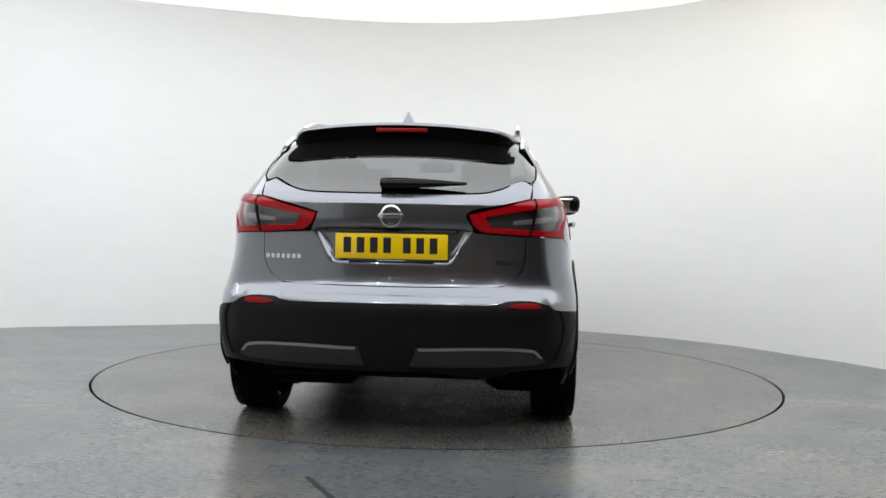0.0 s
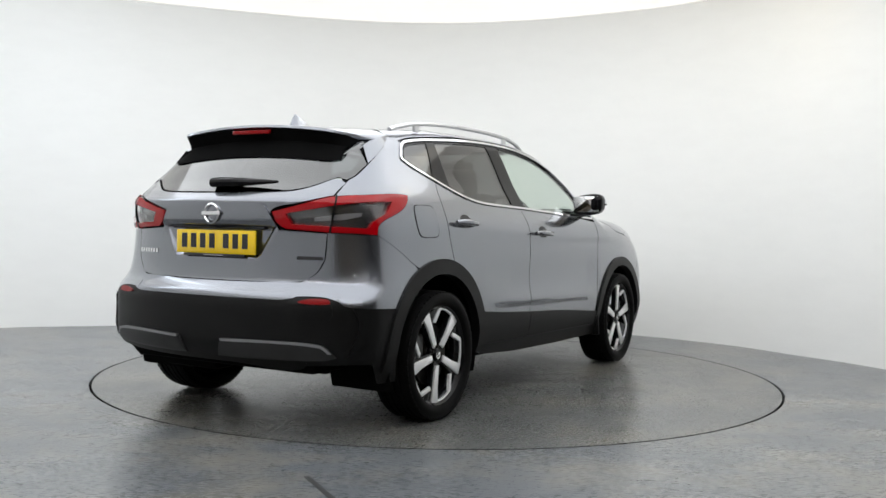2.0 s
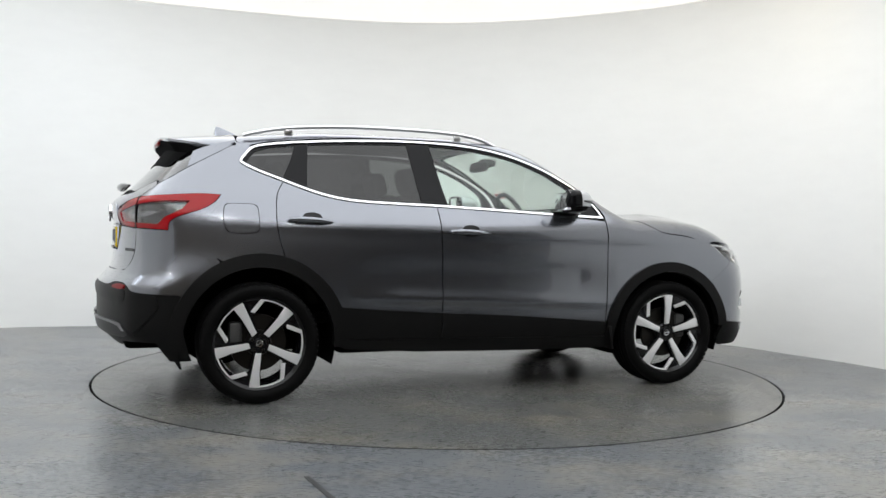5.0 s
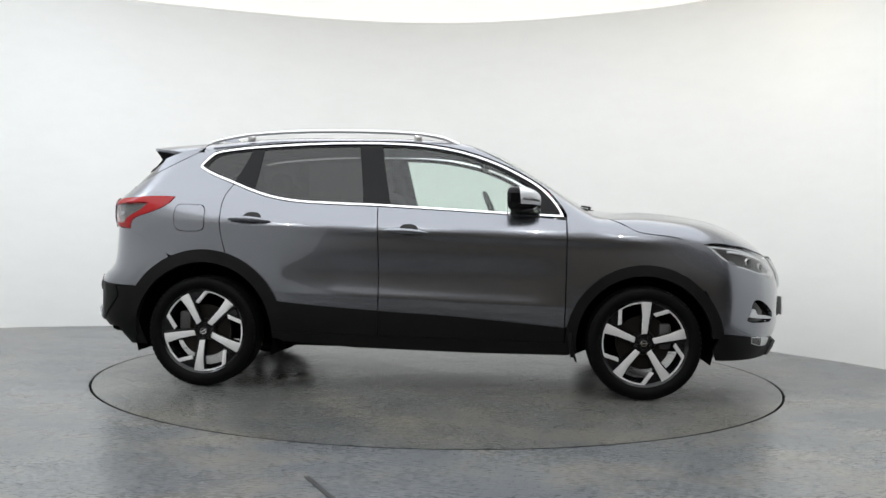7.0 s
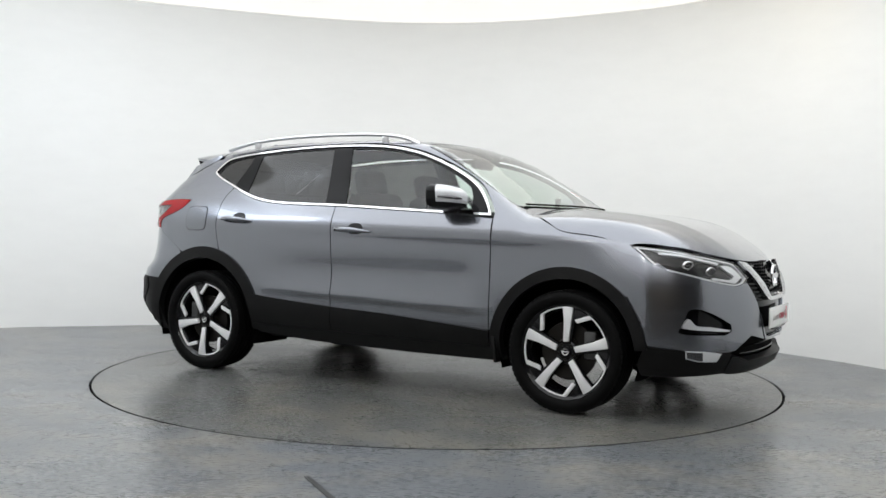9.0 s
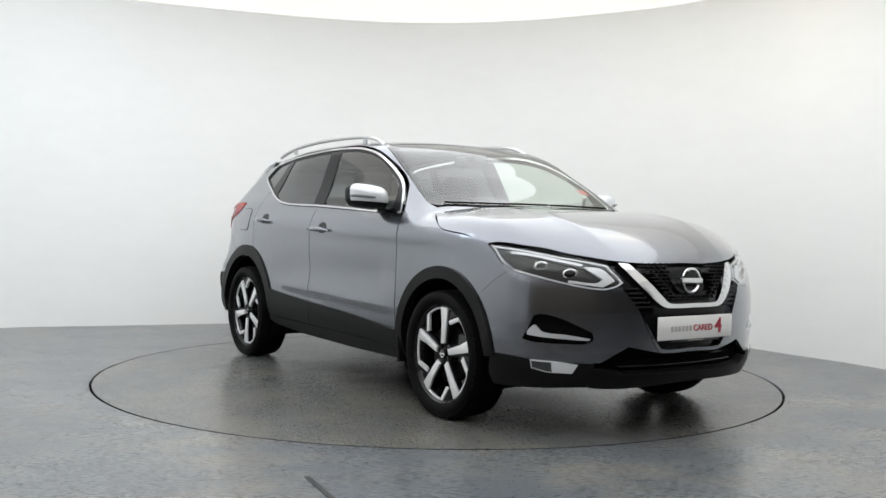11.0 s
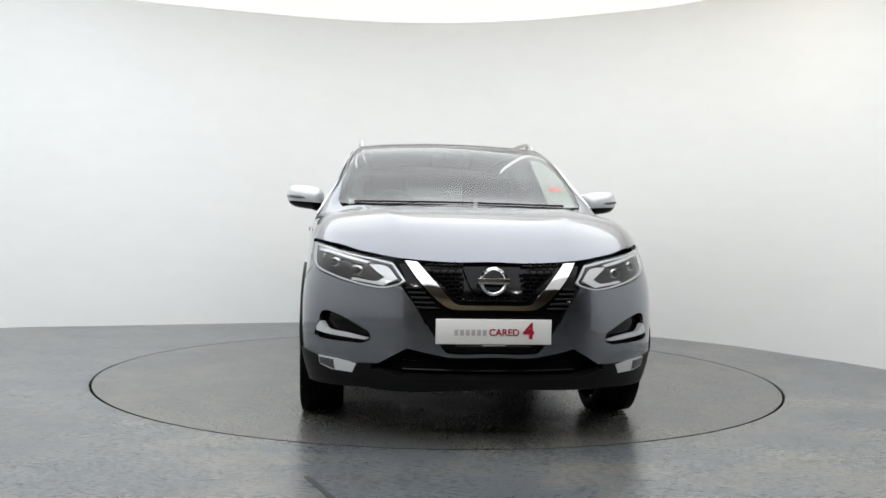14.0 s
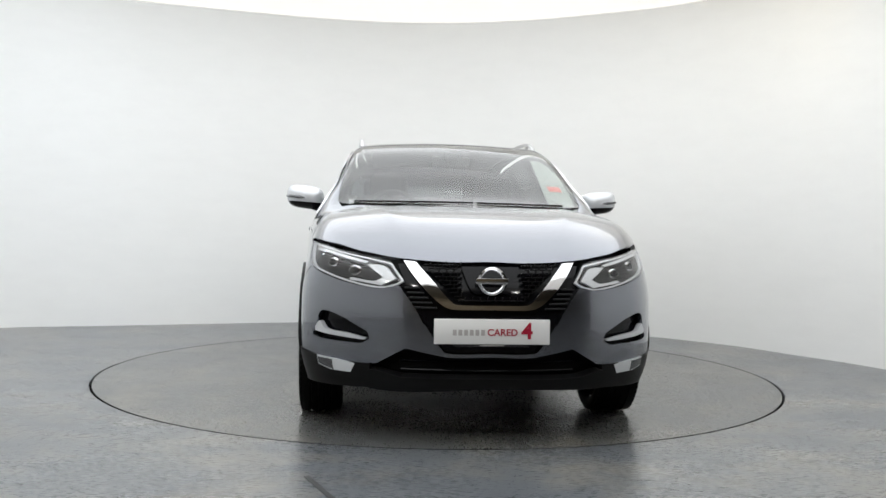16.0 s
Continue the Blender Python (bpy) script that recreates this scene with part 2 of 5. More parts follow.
def studio():
    bm = bmesh.new()
    outer = [Vector((x, y, 0)) for x, y in WALL_PLAN]
    rows = []
    for i, p in enumerate(outer):
        d = (outer[min(i + 1, len(outer) - 1)] - outer[max(i - 1, 0)]).normalized()
        nrm = Vector((-d.y, d.x, 0))
        q = p + nrm * 0.12
        rows.append([bm.verts.new(v) for v in ((p.x, p.y, -0.1), (p.x, p.y, WALL_TOP), (q.x, q.y, WALL_TOP), (q.x, q.y, -0.1))])
    for a, b in zip(rows, rows[1:]):
        for k in range(4):
            bm.faces.new((a[k], b[k], b[(k + 1) % 4], a[(k + 1) % 4]))
    bm.faces.new(rows[0]), bm.faces.new(rows[-1])
    bmesh.ops.recalc_face_normals(bm, faces=bm.faces)
    tagged(part("wall_curved", bm, WALL), "smooth white curved studio wall round the turntable", "wall", kind="structure")

    # floor round the turntable, with its round opening
    bm = bmesh.new()
    n, ring, far = 160, [], []
    for k in range(n):
        a = 2 * math.pi * k / n
        c, s = math.cos(a), math.sin(a)
        ring.append(bm.verts.new((0.014 + 2.2355 * c, 2.2355 * s, 0)))
        k2 = 12 / max(abs(c), abs(s))
        far.append(bm.verts.new((c * k2, s * k2, 0)))
    low = [bm.verts.new((v.co.x, v.co.y, -0.05)) for v in ring]
    for k in range(n):
        j = (k + 1) % n
        bm.faces.new((ring[k], far[k], far[j], ring[j]))
        bm.faces.new((low[k], ring[k], ring[j], low[j]))
    bmesh.ops.recalc_face_normals(bm, faces=bm.faces)
    tagged(part("floor", bm, FLOOR), "grey painted concrete studio floor with scuffs and stains", "floor", kind="structure")

    bm = box(bmesh.new(), 0, 0, -0.12, 6, 6, 0.1)
    tagged(part("pit_floor", bm, MATT_BLACK), "dark pit below the turntable", "floor", kind="structure")

    bm = box(bmesh.new(), -0.7, -0.85, 3.12, 9.9, 8.8, 0.06)
    tagged(part("ceiling", bm, CEIL), "glowing warm white stretched studio ceiling", "ceiling", kind="structure")

    # bright round diffuser set in the ceiling over the turntable
    bm = bmesh.new()
    bmesh.ops.create_cone(bm, segments=96, radius1=3.40, radius2=3.42, depth=0.03, cap_ends=True)
    bmesh.ops.translate(bm, vec=(-0.4, -1.5, 3.075), verts=bm.verts)
    tagged(part("ceiling_light_panel", bm, PANEL), "large round bright white light panel in the studio ceiling", "ceiling light", kind="structure")

    # the dim hall behind the camera
    bm = bmesh.new()
    box(bm, -0.7, -11.9, 2.0, 24, 0.2, 4.2)
    tagged(part("wall_hall", bm, DIM), "dim brown wall of the hall behind the studio", "wall", kind="structure")
    for s in (-1, 1):
        bm = box(bmesh.new(), s * 11.9, -2, 2.0, 0.2, 19.6, 4.2)
        tagged(part("wall_side", bm, DIM), "dim brown side wall of the surrounding hall", "wall", kind="structure")
    bm = box(bmesh.new(), -0.7, 7.9, 2.0, 24, 0.2, 4.2)
    tagged(part("wall_back", bm, DIM), "dim brown back wall of the surrounding hall", "wall", kind="structure")
    bm = box(bmesh.new(), 0, -2, 4.2, 24, 20, 0.15)
    tagged(part("ceiling_hall", bm, DIM), "dim brown ceiling of the surrounding hall", "ceiling", kind="structure")


def turntable():
    bm = bmesh.new()
    prof = [(0.0, -0.04), (2.218, -0.04), (2.223, -0.005), (2.219, 0.0), (0.0, 0.0)]
    n = 192
    rings = []
    for r, z in prof[1:-1]:
        rings.append([bm.verts.new((r * math.cos(2 * math.pi * k / n), r * math.sin(2 * math.pi * k / n), z)) for k in range(n)])
    for a, b in zip(rings, rings[1:]):
        for k in range(n):
            bm.faces.new((a[k], a[(k + 1) % n], b[(k + 1) % n], b[k]))
    bm.faces.new(rings[0][::-1])
    bm.faces.new(rings[-1])
    bmesh.ops.recalc_face_normals(bm, faces=bm.faces)
    deck = part("turntable", bm, TABLE)
    # narrow dark edge angle round the deck
    bm = bmesh.new()
    rings = [[bm.verts.new((r * math.cos(2 * math.pi * k / n), r * math.sin(2 * math.pi * k / n), z)) for k in range(n)] for r, z in ((2.2195, 0.0), (2.2225, 0.0008), (2.2255, 0.0004), (2.2255, -0.02))]
    for a, b in zip(rings, rings[1:]):
        for k in range(n):
            bm.faces.new((a[k], a[(k + 1) % n], b[(k + 1) % n], b[k]))
    bmesh.ops.recalc_face_normals(bm, faces=bm.faces)
    part("edge_angle", bm, MATT_BLACK, deck, "thin dark steel edge of the deck")
    return tagged(deck, "round grey painted turntable deck set flush in the floor", "turntable")


studio()
turntable_deck = turntable()

# ---------------------------------------------------------------- body surface of the car
# x forward from the middle of the wheelbase, y to the left, z up; one rounded form on which every panel lies
SX = np.array([-2.2, -1.8, -1.35, -0.8, -0.25, 0.4, 0.9, 1.35, 1.8, 2.2])
SZ = np.array([0.2, 0.45, 0.65, 0.85, 1.0, 1.12, 1.25, 1.4, 1.55])
SW = np.array([
    [.80, .83, .83, .77, .73, .69, .63, .55, .46],
    [.83, .875, .872, .83, .815, .785, .715, .61, .50],
    [.82, .882, .882, .868, .85, .81, .725, .635, .54],
    [.80, .872, .876, .872, .856, .805, .733, .668, .595],
    [.80, .870, .874, .872, .856, .800, .733, .672, .605],
    [.80, .870, .874, .872, .858, .805, .735, .672, .60],
    [.80, .872, .878, .872, .857, .800, .725, .655, .58],
    [.82, .882, .882, .866, .838, .78, .70, .62, .54],
    [.82, .875, .87, .83, .775, .70, .62, .54, .46],
    [.74, .78, .78, .725, .66, .59, .51, .43, .36]])
# middle line of bonnet, windscreen and roof (x, z)
TX = np.array([-2.1, -1.85, -1.6, -1.2, -0.7, -0.2, 0.1, 0.28, 0.4, 0.7, 1.0, 1.08, 1.2, 1.45, 1.67, 1.86, 2.0, 2.16, 2.3])
TZ = np.array([1.45, 1.492, 1.518, 1.548, 1.565, 1.565, 1.552, 1.528, 1.49, 1.325, 1.150, 1.122, 1.115, 1.098, 1.067, 1.020, .958, .858, .74])
# middle line of nose and tail (z, x)
FZ = np.array([.15, .22, .28, .35, .45, .6, .7, .8, .87, .95, 1.05])
FX = np.array([2.10, 2.17, 2.215, 2.238, 2.246, 2.250, 2.24, 2.215, 2.18, 2.10, 1.95])
RZ = np.array([.15, .25, .32, .38, .45, .6, .65, .69, .73, .80, .95, 1.04, 1.10, 1.145, 1.2, 1.3, 1.4, 1.5, 1.6])
RX = np.array([1.90, 2.02, 2.09, 2.14, 2.155, 2.155, 2.145, 2.105, 2.075, 2.062, 2.055, 2.068, 2.068, 2.03, 1.965, 1.865, 1.765, 1.66, 1.55])


def tangents(xs, ys):
    """Monotone slopes for a cubic through the points."""
    h = np.diff(xs)
    d = np.diff(ys, axis=-1) / h
    m = np.empty_like(ys, dtype=float)
    m[..., 0], m[..., -1] = d[..., 0], d[..., -1]
    a, b = d[..., :-1], d[..., 1:]
    w1, w2 = 2 * h[1:] + h[:-1], h[1:] + 2 * h[:-1]
    with np.errstate(divide="ignore", invalid="ignore"):
        inner = (w1 + w2) / (w1 / a + w2 / b)
    m[..., 1:-1] = np.where(a * b > 0, inner, 0)
    return m


def cubic(xs, ys, ms, x):
    x = np.clip(x, xs[0], xs[-1])
    i = np.clip(np.searchsorted(xs, x) - 1, 0, len(xs) - 2)
    h = xs[i + 1] - xs[i]
    t = (x - xs[i]) / h
    t2, t3 = t * t, t * t * t
    return (2 * t3 - 3 * t2 + 1) * ys[i] + (t3 - 2 * t2 + t) * h * ms[i] + (3 * t2 - 2 * t3) * ys[i + 1] + (t3 - t2) * h * ms[i + 1]


GX, GZ = np.linspace(-2.6, 2.6, 209), np.linspace(0.1, 1.7, 129)
_rows = np.array([cubic(SZ, r, tangents(SZ, r), GZ) for r in SW])
SGRID = np.array([cubic(SX, c, tangents(SX, c), GX) for c in _rows.T]).T
_k = np.array([1, 4, 6, 4, 1]) / 16
for _ in range(3):
    SGRID = np.apply_along_axis(lambda v: np.convolve(np.pad(v, 2, mode="edge"), _k, "valid"), 0, SGRID)
    SGRID = np.apply_along_axis(lambda v: np.convolve(np.pad(v, 2, mode="edge"), _k, "valid"), 1, SGRID)
TM, FM, RM = tangents(TX, TZ), tangents(FZ, FX), tangents(RZ, RX)


def half_width(x, z):
    u = np.clip((x - GX[0]) / (GX[1] - GX[0]), 0, len(GX) - 1.001)
    v = np.clip((z - GZ[0]) / (GZ[1] - GZ[0]), 0, len(GZ) - 1.001)
    i, j = u.astype(int), v.astype(int)
    a, b = u - i, v - j
    span = np.clip((x + 0.85) / 0.35, 0, 1) * np.clip((0.92 - x) / 0.25, 0, 1)
    # shoulder edge, hollow below it and the low crease of the doors
    edge = z - np.interp(x, (-1.9, -1.2, -0.2, 0.86, 1.6), (1.00, 0.99, 0.965, 0.940, 0.925))
    shoulder = np.interp(x, (-1.75, -1.3, -0.6, 0.2, 1.1, 1.6), (0, 0.003, 0.006, 0.010, 0.009, 0)) * np.exp(-(edge / np.where(edge > 0, 0.085, 0.034)) ** 2)
    crease = z - 0.557 + 0.03 * x
    press = shoulder + (0.009 * np.exp(-(crease / np.where(crease > 0, 0.045, 0.025)) ** 2) - 0.011 * np.exp(-((z - 0.71) / 0.095) ** 2)) * span
    return press + (SGRID[i, j] * (1 - a) + SGRID[i + 1, j] * a) * (1 - b) + (SGRID[i, j + 1] * (1 - a) + SGRID[i + 1, j + 1] * a) * b


def smax(a, b, k):
    h = np.maximum(k - np.abs(a - b), 0) / k
    return np.maximum(a, b) + h * h * k / 4


def body(p):
    """Below zero inside the car's body, about zero on its skin."""
    x, y, z = p[..., 0], np.abs(p[..., 1]), p[..., 2]
    fs = y - half_width(x, z)
    w = np.clip((x + 0.3) / 0.6, 0, 1)
    bow = 0.03 * y * y * w * np.clip((1.75 - x) / 0.5, 0, 1)
    crown = np.interp(x, (-1.45, -1.0, -0.1, 0.35, 0.8, 1.1), (0.15, 0.085, 0.075, 0.075, 0.075, 0.10))
    hood = np.clip((x - 1.05) / 0.25, 0, 1)
    top = cubic(TX, TZ, TM, x + bow) - crown * y * y * (1 - hood) - 0.14 * y ** 4 * hood
    ridge = np.abs(y - np.interp(x, (1.1, 2.1), (0.575, 0.375)))
    top = top + 0.013 * np.exp(-np.sqrt(ridge ** 2 + 0.012 ** 2) / 0.06) * np.clip((x - 1.1) / 0.2, 0, 1) * np.clip((2.15 - x) / 0.15, 0, 1)
    ft = (z - top) * 0.9
    ff = x - (cubic(FZ, FX, FM, z) - 0.50 * y ** 2.4)
    ramp = np.clip((np.interp(z, (0.835, 0.98), (0.285, 0.375)) - y) / 0.035, 0, 1) * np.clip((z - 0.822) / 0.03, 0, 1) * np.clip((0.990 - z) / 0.012, 0, 1)
    fr = -x - (cubic(RZ, RX, RM, z) - 0.30 * y ** 2.5 - 0.020 * ramp * ramp * (3 - 2 * ramp))
    return smax(smax(fs, ft, 0.07), np.maximum(ff, fr * 0.85), 0.14)


def normals(p):
    e = 0.004
    g = np.stack([body(p + v) - body(p - v) for v in np.eye(3) * e], -1)
    return g / np.maximum(np.linalg.norm(g, axis=-1, keepdims=True), 1e-9)


def cast(p, d):
    """The first points of the skin on rays through p along d."""
    ts = np.linspace(-3.0, 1.5, 61)
    val = body(p[:, None, :] + ts[None, :, None] * d)
    inside = val < 0
    hit = inside.any(1)
    i = np.where(hit, inside.argmax(1), np.abs(val).argmin(1))
    hi, lo = ts[i], ts[np.maximum(i - 1, 0)]
    for _ in range(24):
        mid = (lo + hi) / 2
        ins = body(p + mid[:, None] * d) < 0
        hi, lo = np.where(ins, mid, hi), np.where(ins, lo, mid)
    return p + np.where(hit, (lo + hi) / 2, ts[i])[:, None] * d
# ---------------------------------------------------------------- panels


def rounded(pts, sharp=(), step=0.03, closed=True):
    """A smooth curve through 3D points, broken at the sharp ones, at even steps."""
    P = [np.array(p, float) for p in pts]
    n, out = len(P), []
    for i in range(n if closed else n - 1):
        p1, p2 = P[i], P[(i + 1) % n]
        p0 = P[i - 1] if (i not in sharp and (closed or i > 0)) else 2 * p1 - p2
        j = (i + 1) % n
        p3 = P[(i + 2) % n] if (j not in sharp and (closed or i + 2 < n)) else 2 * p2 - p1
        L = np.linalg.norm(p2 - p1)
        m0 = (p2 - p0) / (L + np.linalg.norm(p1 - p0) + 1e-9) * L
        m1 = (p3 - p1) / (L + np.linalg.norm(p3 - p2) + 1e-9) * L
        k = max(1, int(math.ceil(L / step)))
        for q in range(k):
            t = q / k
            out.append((2 * t ** 3 - 3 * t * t + 1) * p1 + (t ** 3 - 2 * t * t + t) * m0 + (3 * t * t - 2 * t ** 3) * p2 + (t ** 3 - t * t) * m1)
    if not closed:
        out.append(P[-1])
    return np.array(out)


ALL = object()
SIDE, FRONT, REAR, TOP = (0, 1, 0), (-1, 0, 0), (1, 0, 0), (0, 0, -1)


def mirror_half(pts):
    """Closes a half outline (y >= 0, from the middle line round to it again) to the other side."""
    P = [tuple(p) for p in pts]
    return P + [(x, -y, z) for x, y, z in reversed(P) if abs(y) > 1e-6]


def skin(d, pts, sharp=(), off=0.0, thick=0.010, step=0.035, gap=0.0, holes=(), bm=None, crown=0.0):
    """A piece of the car's skin, cut to an outline seen along d, with its turned-in edge. crown raises its middle."""
    from mathutils.geometry import delaunay_2d_cdt
    d = np.array(d, float)
    d /= np.linalg.norm(d)
    e1 = np.cross(d, (0, 0, 1.0)) if abs(d[2]) < 0.9 else np.array((1.0, 0, 0))
    e1 /= np.linalg.norm(e1)
    e2 = np.cross(e1, d)
    loops = []
    for k, (loop, sh) in enumerate([(pts, sharp), *holes]):
        if sh is ALL:
            sh = range(len(loop))
        c = rounded(loop, set(sh), step)
        q = np.c_[c @ e1, c @ e2]
        area = np.sum(q[:, 0] * np.roll(q[:, 1], -1) - np.roll(q[:, 0], -1) * q[:, 1])
        if area < 0:
            q = q[::-1]
        if gap and k == 0:
            t = np.roll(q, -1, 0) - np.roll(q, 1, 0)
            t /= np.maximum(np.linalg.norm(t, axis=1, keepdims=True), 1e-9)
            q = q + np.c_[-t[:, 1], t[:, 0]] * gap
        loops.append(q)
    verts, faces = [], []
    for q in loops:
        faces.append(list(range(len(verts), len(verts) + len(q))))
        verts += [tuple(v) for v in q]
    Q = np.array(verts)
    lo, hi = loops[0].min(0), loops[0].max(0)
    gx, gy = np.meshgrid(np.arange(lo[0], hi[0], step), np.arange(lo[1], hi[1], step))
    gx = gx + (np.arange(gx.shape[0]) % 2)[:, None] * step / 2
    grid = np.c_[gx.ravel(), gy.ravel()]
    if len(grid):
        near = np.min(np.linalg.norm(grid[:, None] - Q[None], axis=2), axis=1) if len(grid) * len(Q) < 4e6 else np.array([np.min(np.linalg.norm(Q - g, axis=1)) for g in grid])
        grid = grid[near > step * 0.55]
    allv = [Vector(v) for v in verts] + [Vector(v) for v in grid]
    vo, _, fo, ov, _, _ = delaunay_2d_cdt(allv, [], faces, 2, 1e-6)
    q = np.array([tuple(v) for v in vo])
    flat = q[:, :1] * e1 + q[:, 1:2] * e2
    p = cast(flat, d)
    nv = normals(p)
    o = np.full(len(p), off)
    if crown:
        near = np.min(np.linalg.norm(q[:, None] - loops[0][None], axis=2), axis=1)
        o = off + crown * (1 - np.exp(-near / 0.012))
    p = p + nv * o[:, None]
    bm = bm or bmesh.new()
    key = bm.verts.layers.float_vector.get("skin") or bm.verts.layers.float_vector.new("skin")
    used = {i for f in fo for i in f}
    vs = []
    for i, (a, b) in enumerate(zip(p, nv)):
        v = bm.verts.new(a) if i in used else None
        if v:
            v[key] = b
        vs.append(v)
    made = []
    for f in fo:
        fc = bm.faces.new([vs[i] for i in f])
        fc.normal_update()
        if fc.normal.dot(Vector(nv[f[0]])) < 0:
            fc.normal_flip()
        fc.smooth = True
        made.append(fc)
    if thick:
        rim = {}
        for fc in list(made):
            for lp in list(fc.loops):
                if len(lp.edge.link_faces) == 1:
                    a, b = lp.vert, lp.link_loop_next.vert
                    for v in (a, b):
                        if v not in rim:
                            rim[v] = bm.verts.new(v.co - Vector(v[key]) * thick)
                    bm.faces.new((b, a, rim[a], rim[b]))
    return bm


def skin_part(name, bm, mat, parent, label="", flip=False):
    """Links a piece of skin with the body's own normals; flip: for the other side of the car."""
    key = bm.verts.layers.float_vector.get("skin")
    if flip:
        for v in bm.verts:
            v.co.y = -v.co.y
            n = v[key]
            v[key] = (n[0], -n[1], n[2])
        bmesh.ops.reverse_faces(bm, faces=bm.faces)
    bm.verts.index_update()
    bm.normal_update()
    custom = []
    for f in bm.faces:
        for lp in f.loops:
            custom.append(Vector(lp.vert[key]) if f.smooth else f.normal.copy())
    me = bpy.data.meshes.new(name)
    bm.to_mesh(me)
    bm.free()
    me.materials.append(mat)
    me.polygons.foreach_set("use_smooth", [True] * len(me.polygons))
    me.normals_split_custom_set(custom)
    ob = new(name, me)
    ob.parent = parent
    return tagged(ob, label)


def both(name, mat, parent, d, pts, label="", **kw):
    """A panel on the right side and its mirror image on the left."""
    made = []
    for flip in (False, True):
        made.append(skin_part(name, skin(d, pts, **kw), mat, parent[flip] if isinstance(parent, (list, tuple)) else parent, label, flip))
    return made


car = tagged(new("car"), "gunmetal grey five-door crossover car parked on the turntable", "car")
HUB = 1.323
AXLE_Z = 0.335


def on(d, pts):
    """Points moved along d on to the skin."""
    d = np.array(d, float) / np.linalg.norm(d)
    P = np.array(pts, float)
    return [tuple(p) for p in cast(P - d * (P @ d)[:, None], d)]


def side(*xz):
    return [(x, -0.88, z) for x, z in xz]


def arc(cx, r, a0, a1, n=14):
    return [(cx + r * math.cos(radians(a0 + (a1 - a0) * k / n)), AXLE_Z + r * math.sin(radians(a0 + (a1 - a0) * k / n))) for k in range(n + 1)]


def inset(d, pts, sharp, dist, step=0.012):
    """The outline drawn in by dist, as seen along d."""
    d = np.array(d, float) / np.linalg.norm(d)
    e1 = np.cross(d, (0, 0, 1.0)) if abs(d[2]) < 0.9 else np.array((1.0, 0, 0))
    e1 /= np.linalg.norm(e1)
    e2 = np.cross(e1, d)
    c = rounded(pts, set(range(len(pts))) if sharp is ALL else set(sharp), step)
    q = np.c_[c @ e1, c @ e2]
    if np.sum(q[:, 0] * np.roll(q[:, 1], -1) - np.roll(q[:, 0], -1) * q[:, 1]) < 0:
        q = q[::-1]
    t = np.roll(q, -1, 0) - np.roll(q, 1, 0)
    t /= np.maximum(np.linalg.norm(t, axis=1, keepdims=True), 1e-9)
    r = q + np.c_[-t[:, 1], t[:, 0]] * dist
    keep = np.min(np.linalg.norm(r[:, None] - q[None], axis=2), axis=1) > abs(dist) * 0.97
    r = r[keep]
    return [tuple(v) for v in r[:, :1] * e1 + r[:, 1:2] * e2]


GAP = 0.003
RQ = (0.55, 0.84, 0)      # seen from the right rear corner
RC = (0.8, 0.6, 0)
FQ = (-0.72, 0.69, 0)     # seen from the right front corner

# ------------------------------------------------ linings behind the skin
side_low = side((-1.74, 0.36), (-1.74, 0.58)) + side(*arc(-HUB, 0.45, 150, 18)) + side((-0.86, 0.29), (0.86, 0.29)) + side(*arc(HUB, 0.43, 170, 30)) + \
    side((1.75, 0.5), (1.80, 0.80), (1.6, 0.90), (1.1, 0.99), (0.85, 1.03), (0.2, 1.06), (-0.5, 1.08), (-0.9, 1.10), (-1.2, 1.18), (-1.5, 1.05), (-1.8, 0.92), (-1.8, 0.40))
both("inner_panel", MATT_BLACK, car, SIDE, side_low, off=-0.03, thick=0, step=0.08, sharp=ALL)

# ------------------------------------------------ bonnet, roof and screens
hood_edge = [(1.94, 0.672), (1.831, 0.764), (1.674, 0.826), (1.49, 0.838), (1.29, 0.847), (1.222, 0.834), (1.11, 0.772), (0.995, 0.685)]
hood_half = [(2.150, 0, 0), (2.147, 0.20, 0), (2.104, 0.41, 0), (2.02, 0.577, 0)] + [(x, y, 0) for x, y in hood_edge] + [(1.035, 0.45, 0), (1.078, 0.2, 0), (1.088, 0, 0)]
hood = skin_part("bonnet", skin(TOP, mirror_half(hood_half), gap=0.0014, sharp=(11, 18), thick=0.02, step=0.024), PAINT, car, "smooth sculpted bonnet")
screen_half = [(1.075, 0, 0), (1.055, 0.25, 0), (1.01, 0.48, 0), (0.955, 0.690, 0), (0.914, 0.708, 0), (0.782, 0.697, 0), (0.60, 0.667, 0), (0.30, 0.605, 0), (0.268, 0.565, 0), (0.272, 0.25, 0), (0.275, 0, 0)]
screen = skin_part("windscreen", skin(TOP, mirror_half(screen_half), gap=0.001, off=-0.001, thick=0.003), SCREEN, car, "clear raked windscreen")
screen.visible_shadow = False
skin_part("screen_surround", skin(TOP, mirror_half(screen_half), off=-0.006, thick=0.004, holes=[(inset(TOP, mirror_half(screen_half), (), 0.022), ())]), MATT_BLACK, screen, "black printed border of the screen")
skin_part("scuttle_panel", skin(TOP, mirror_half([(1.095, 0, 0), (1.04, 0.45, 0), (1.0, 0.66, 0), (0.94, 0.68, 0), (1.0, 0.46, 0), (1.045, 0.25, 0), (1.065, 0, 0)]), off=-0.012, thick=0.01, sharp=(2, 3, 10, 11)), MATT_BLACK, car, "black plastic scuttle below the screen")
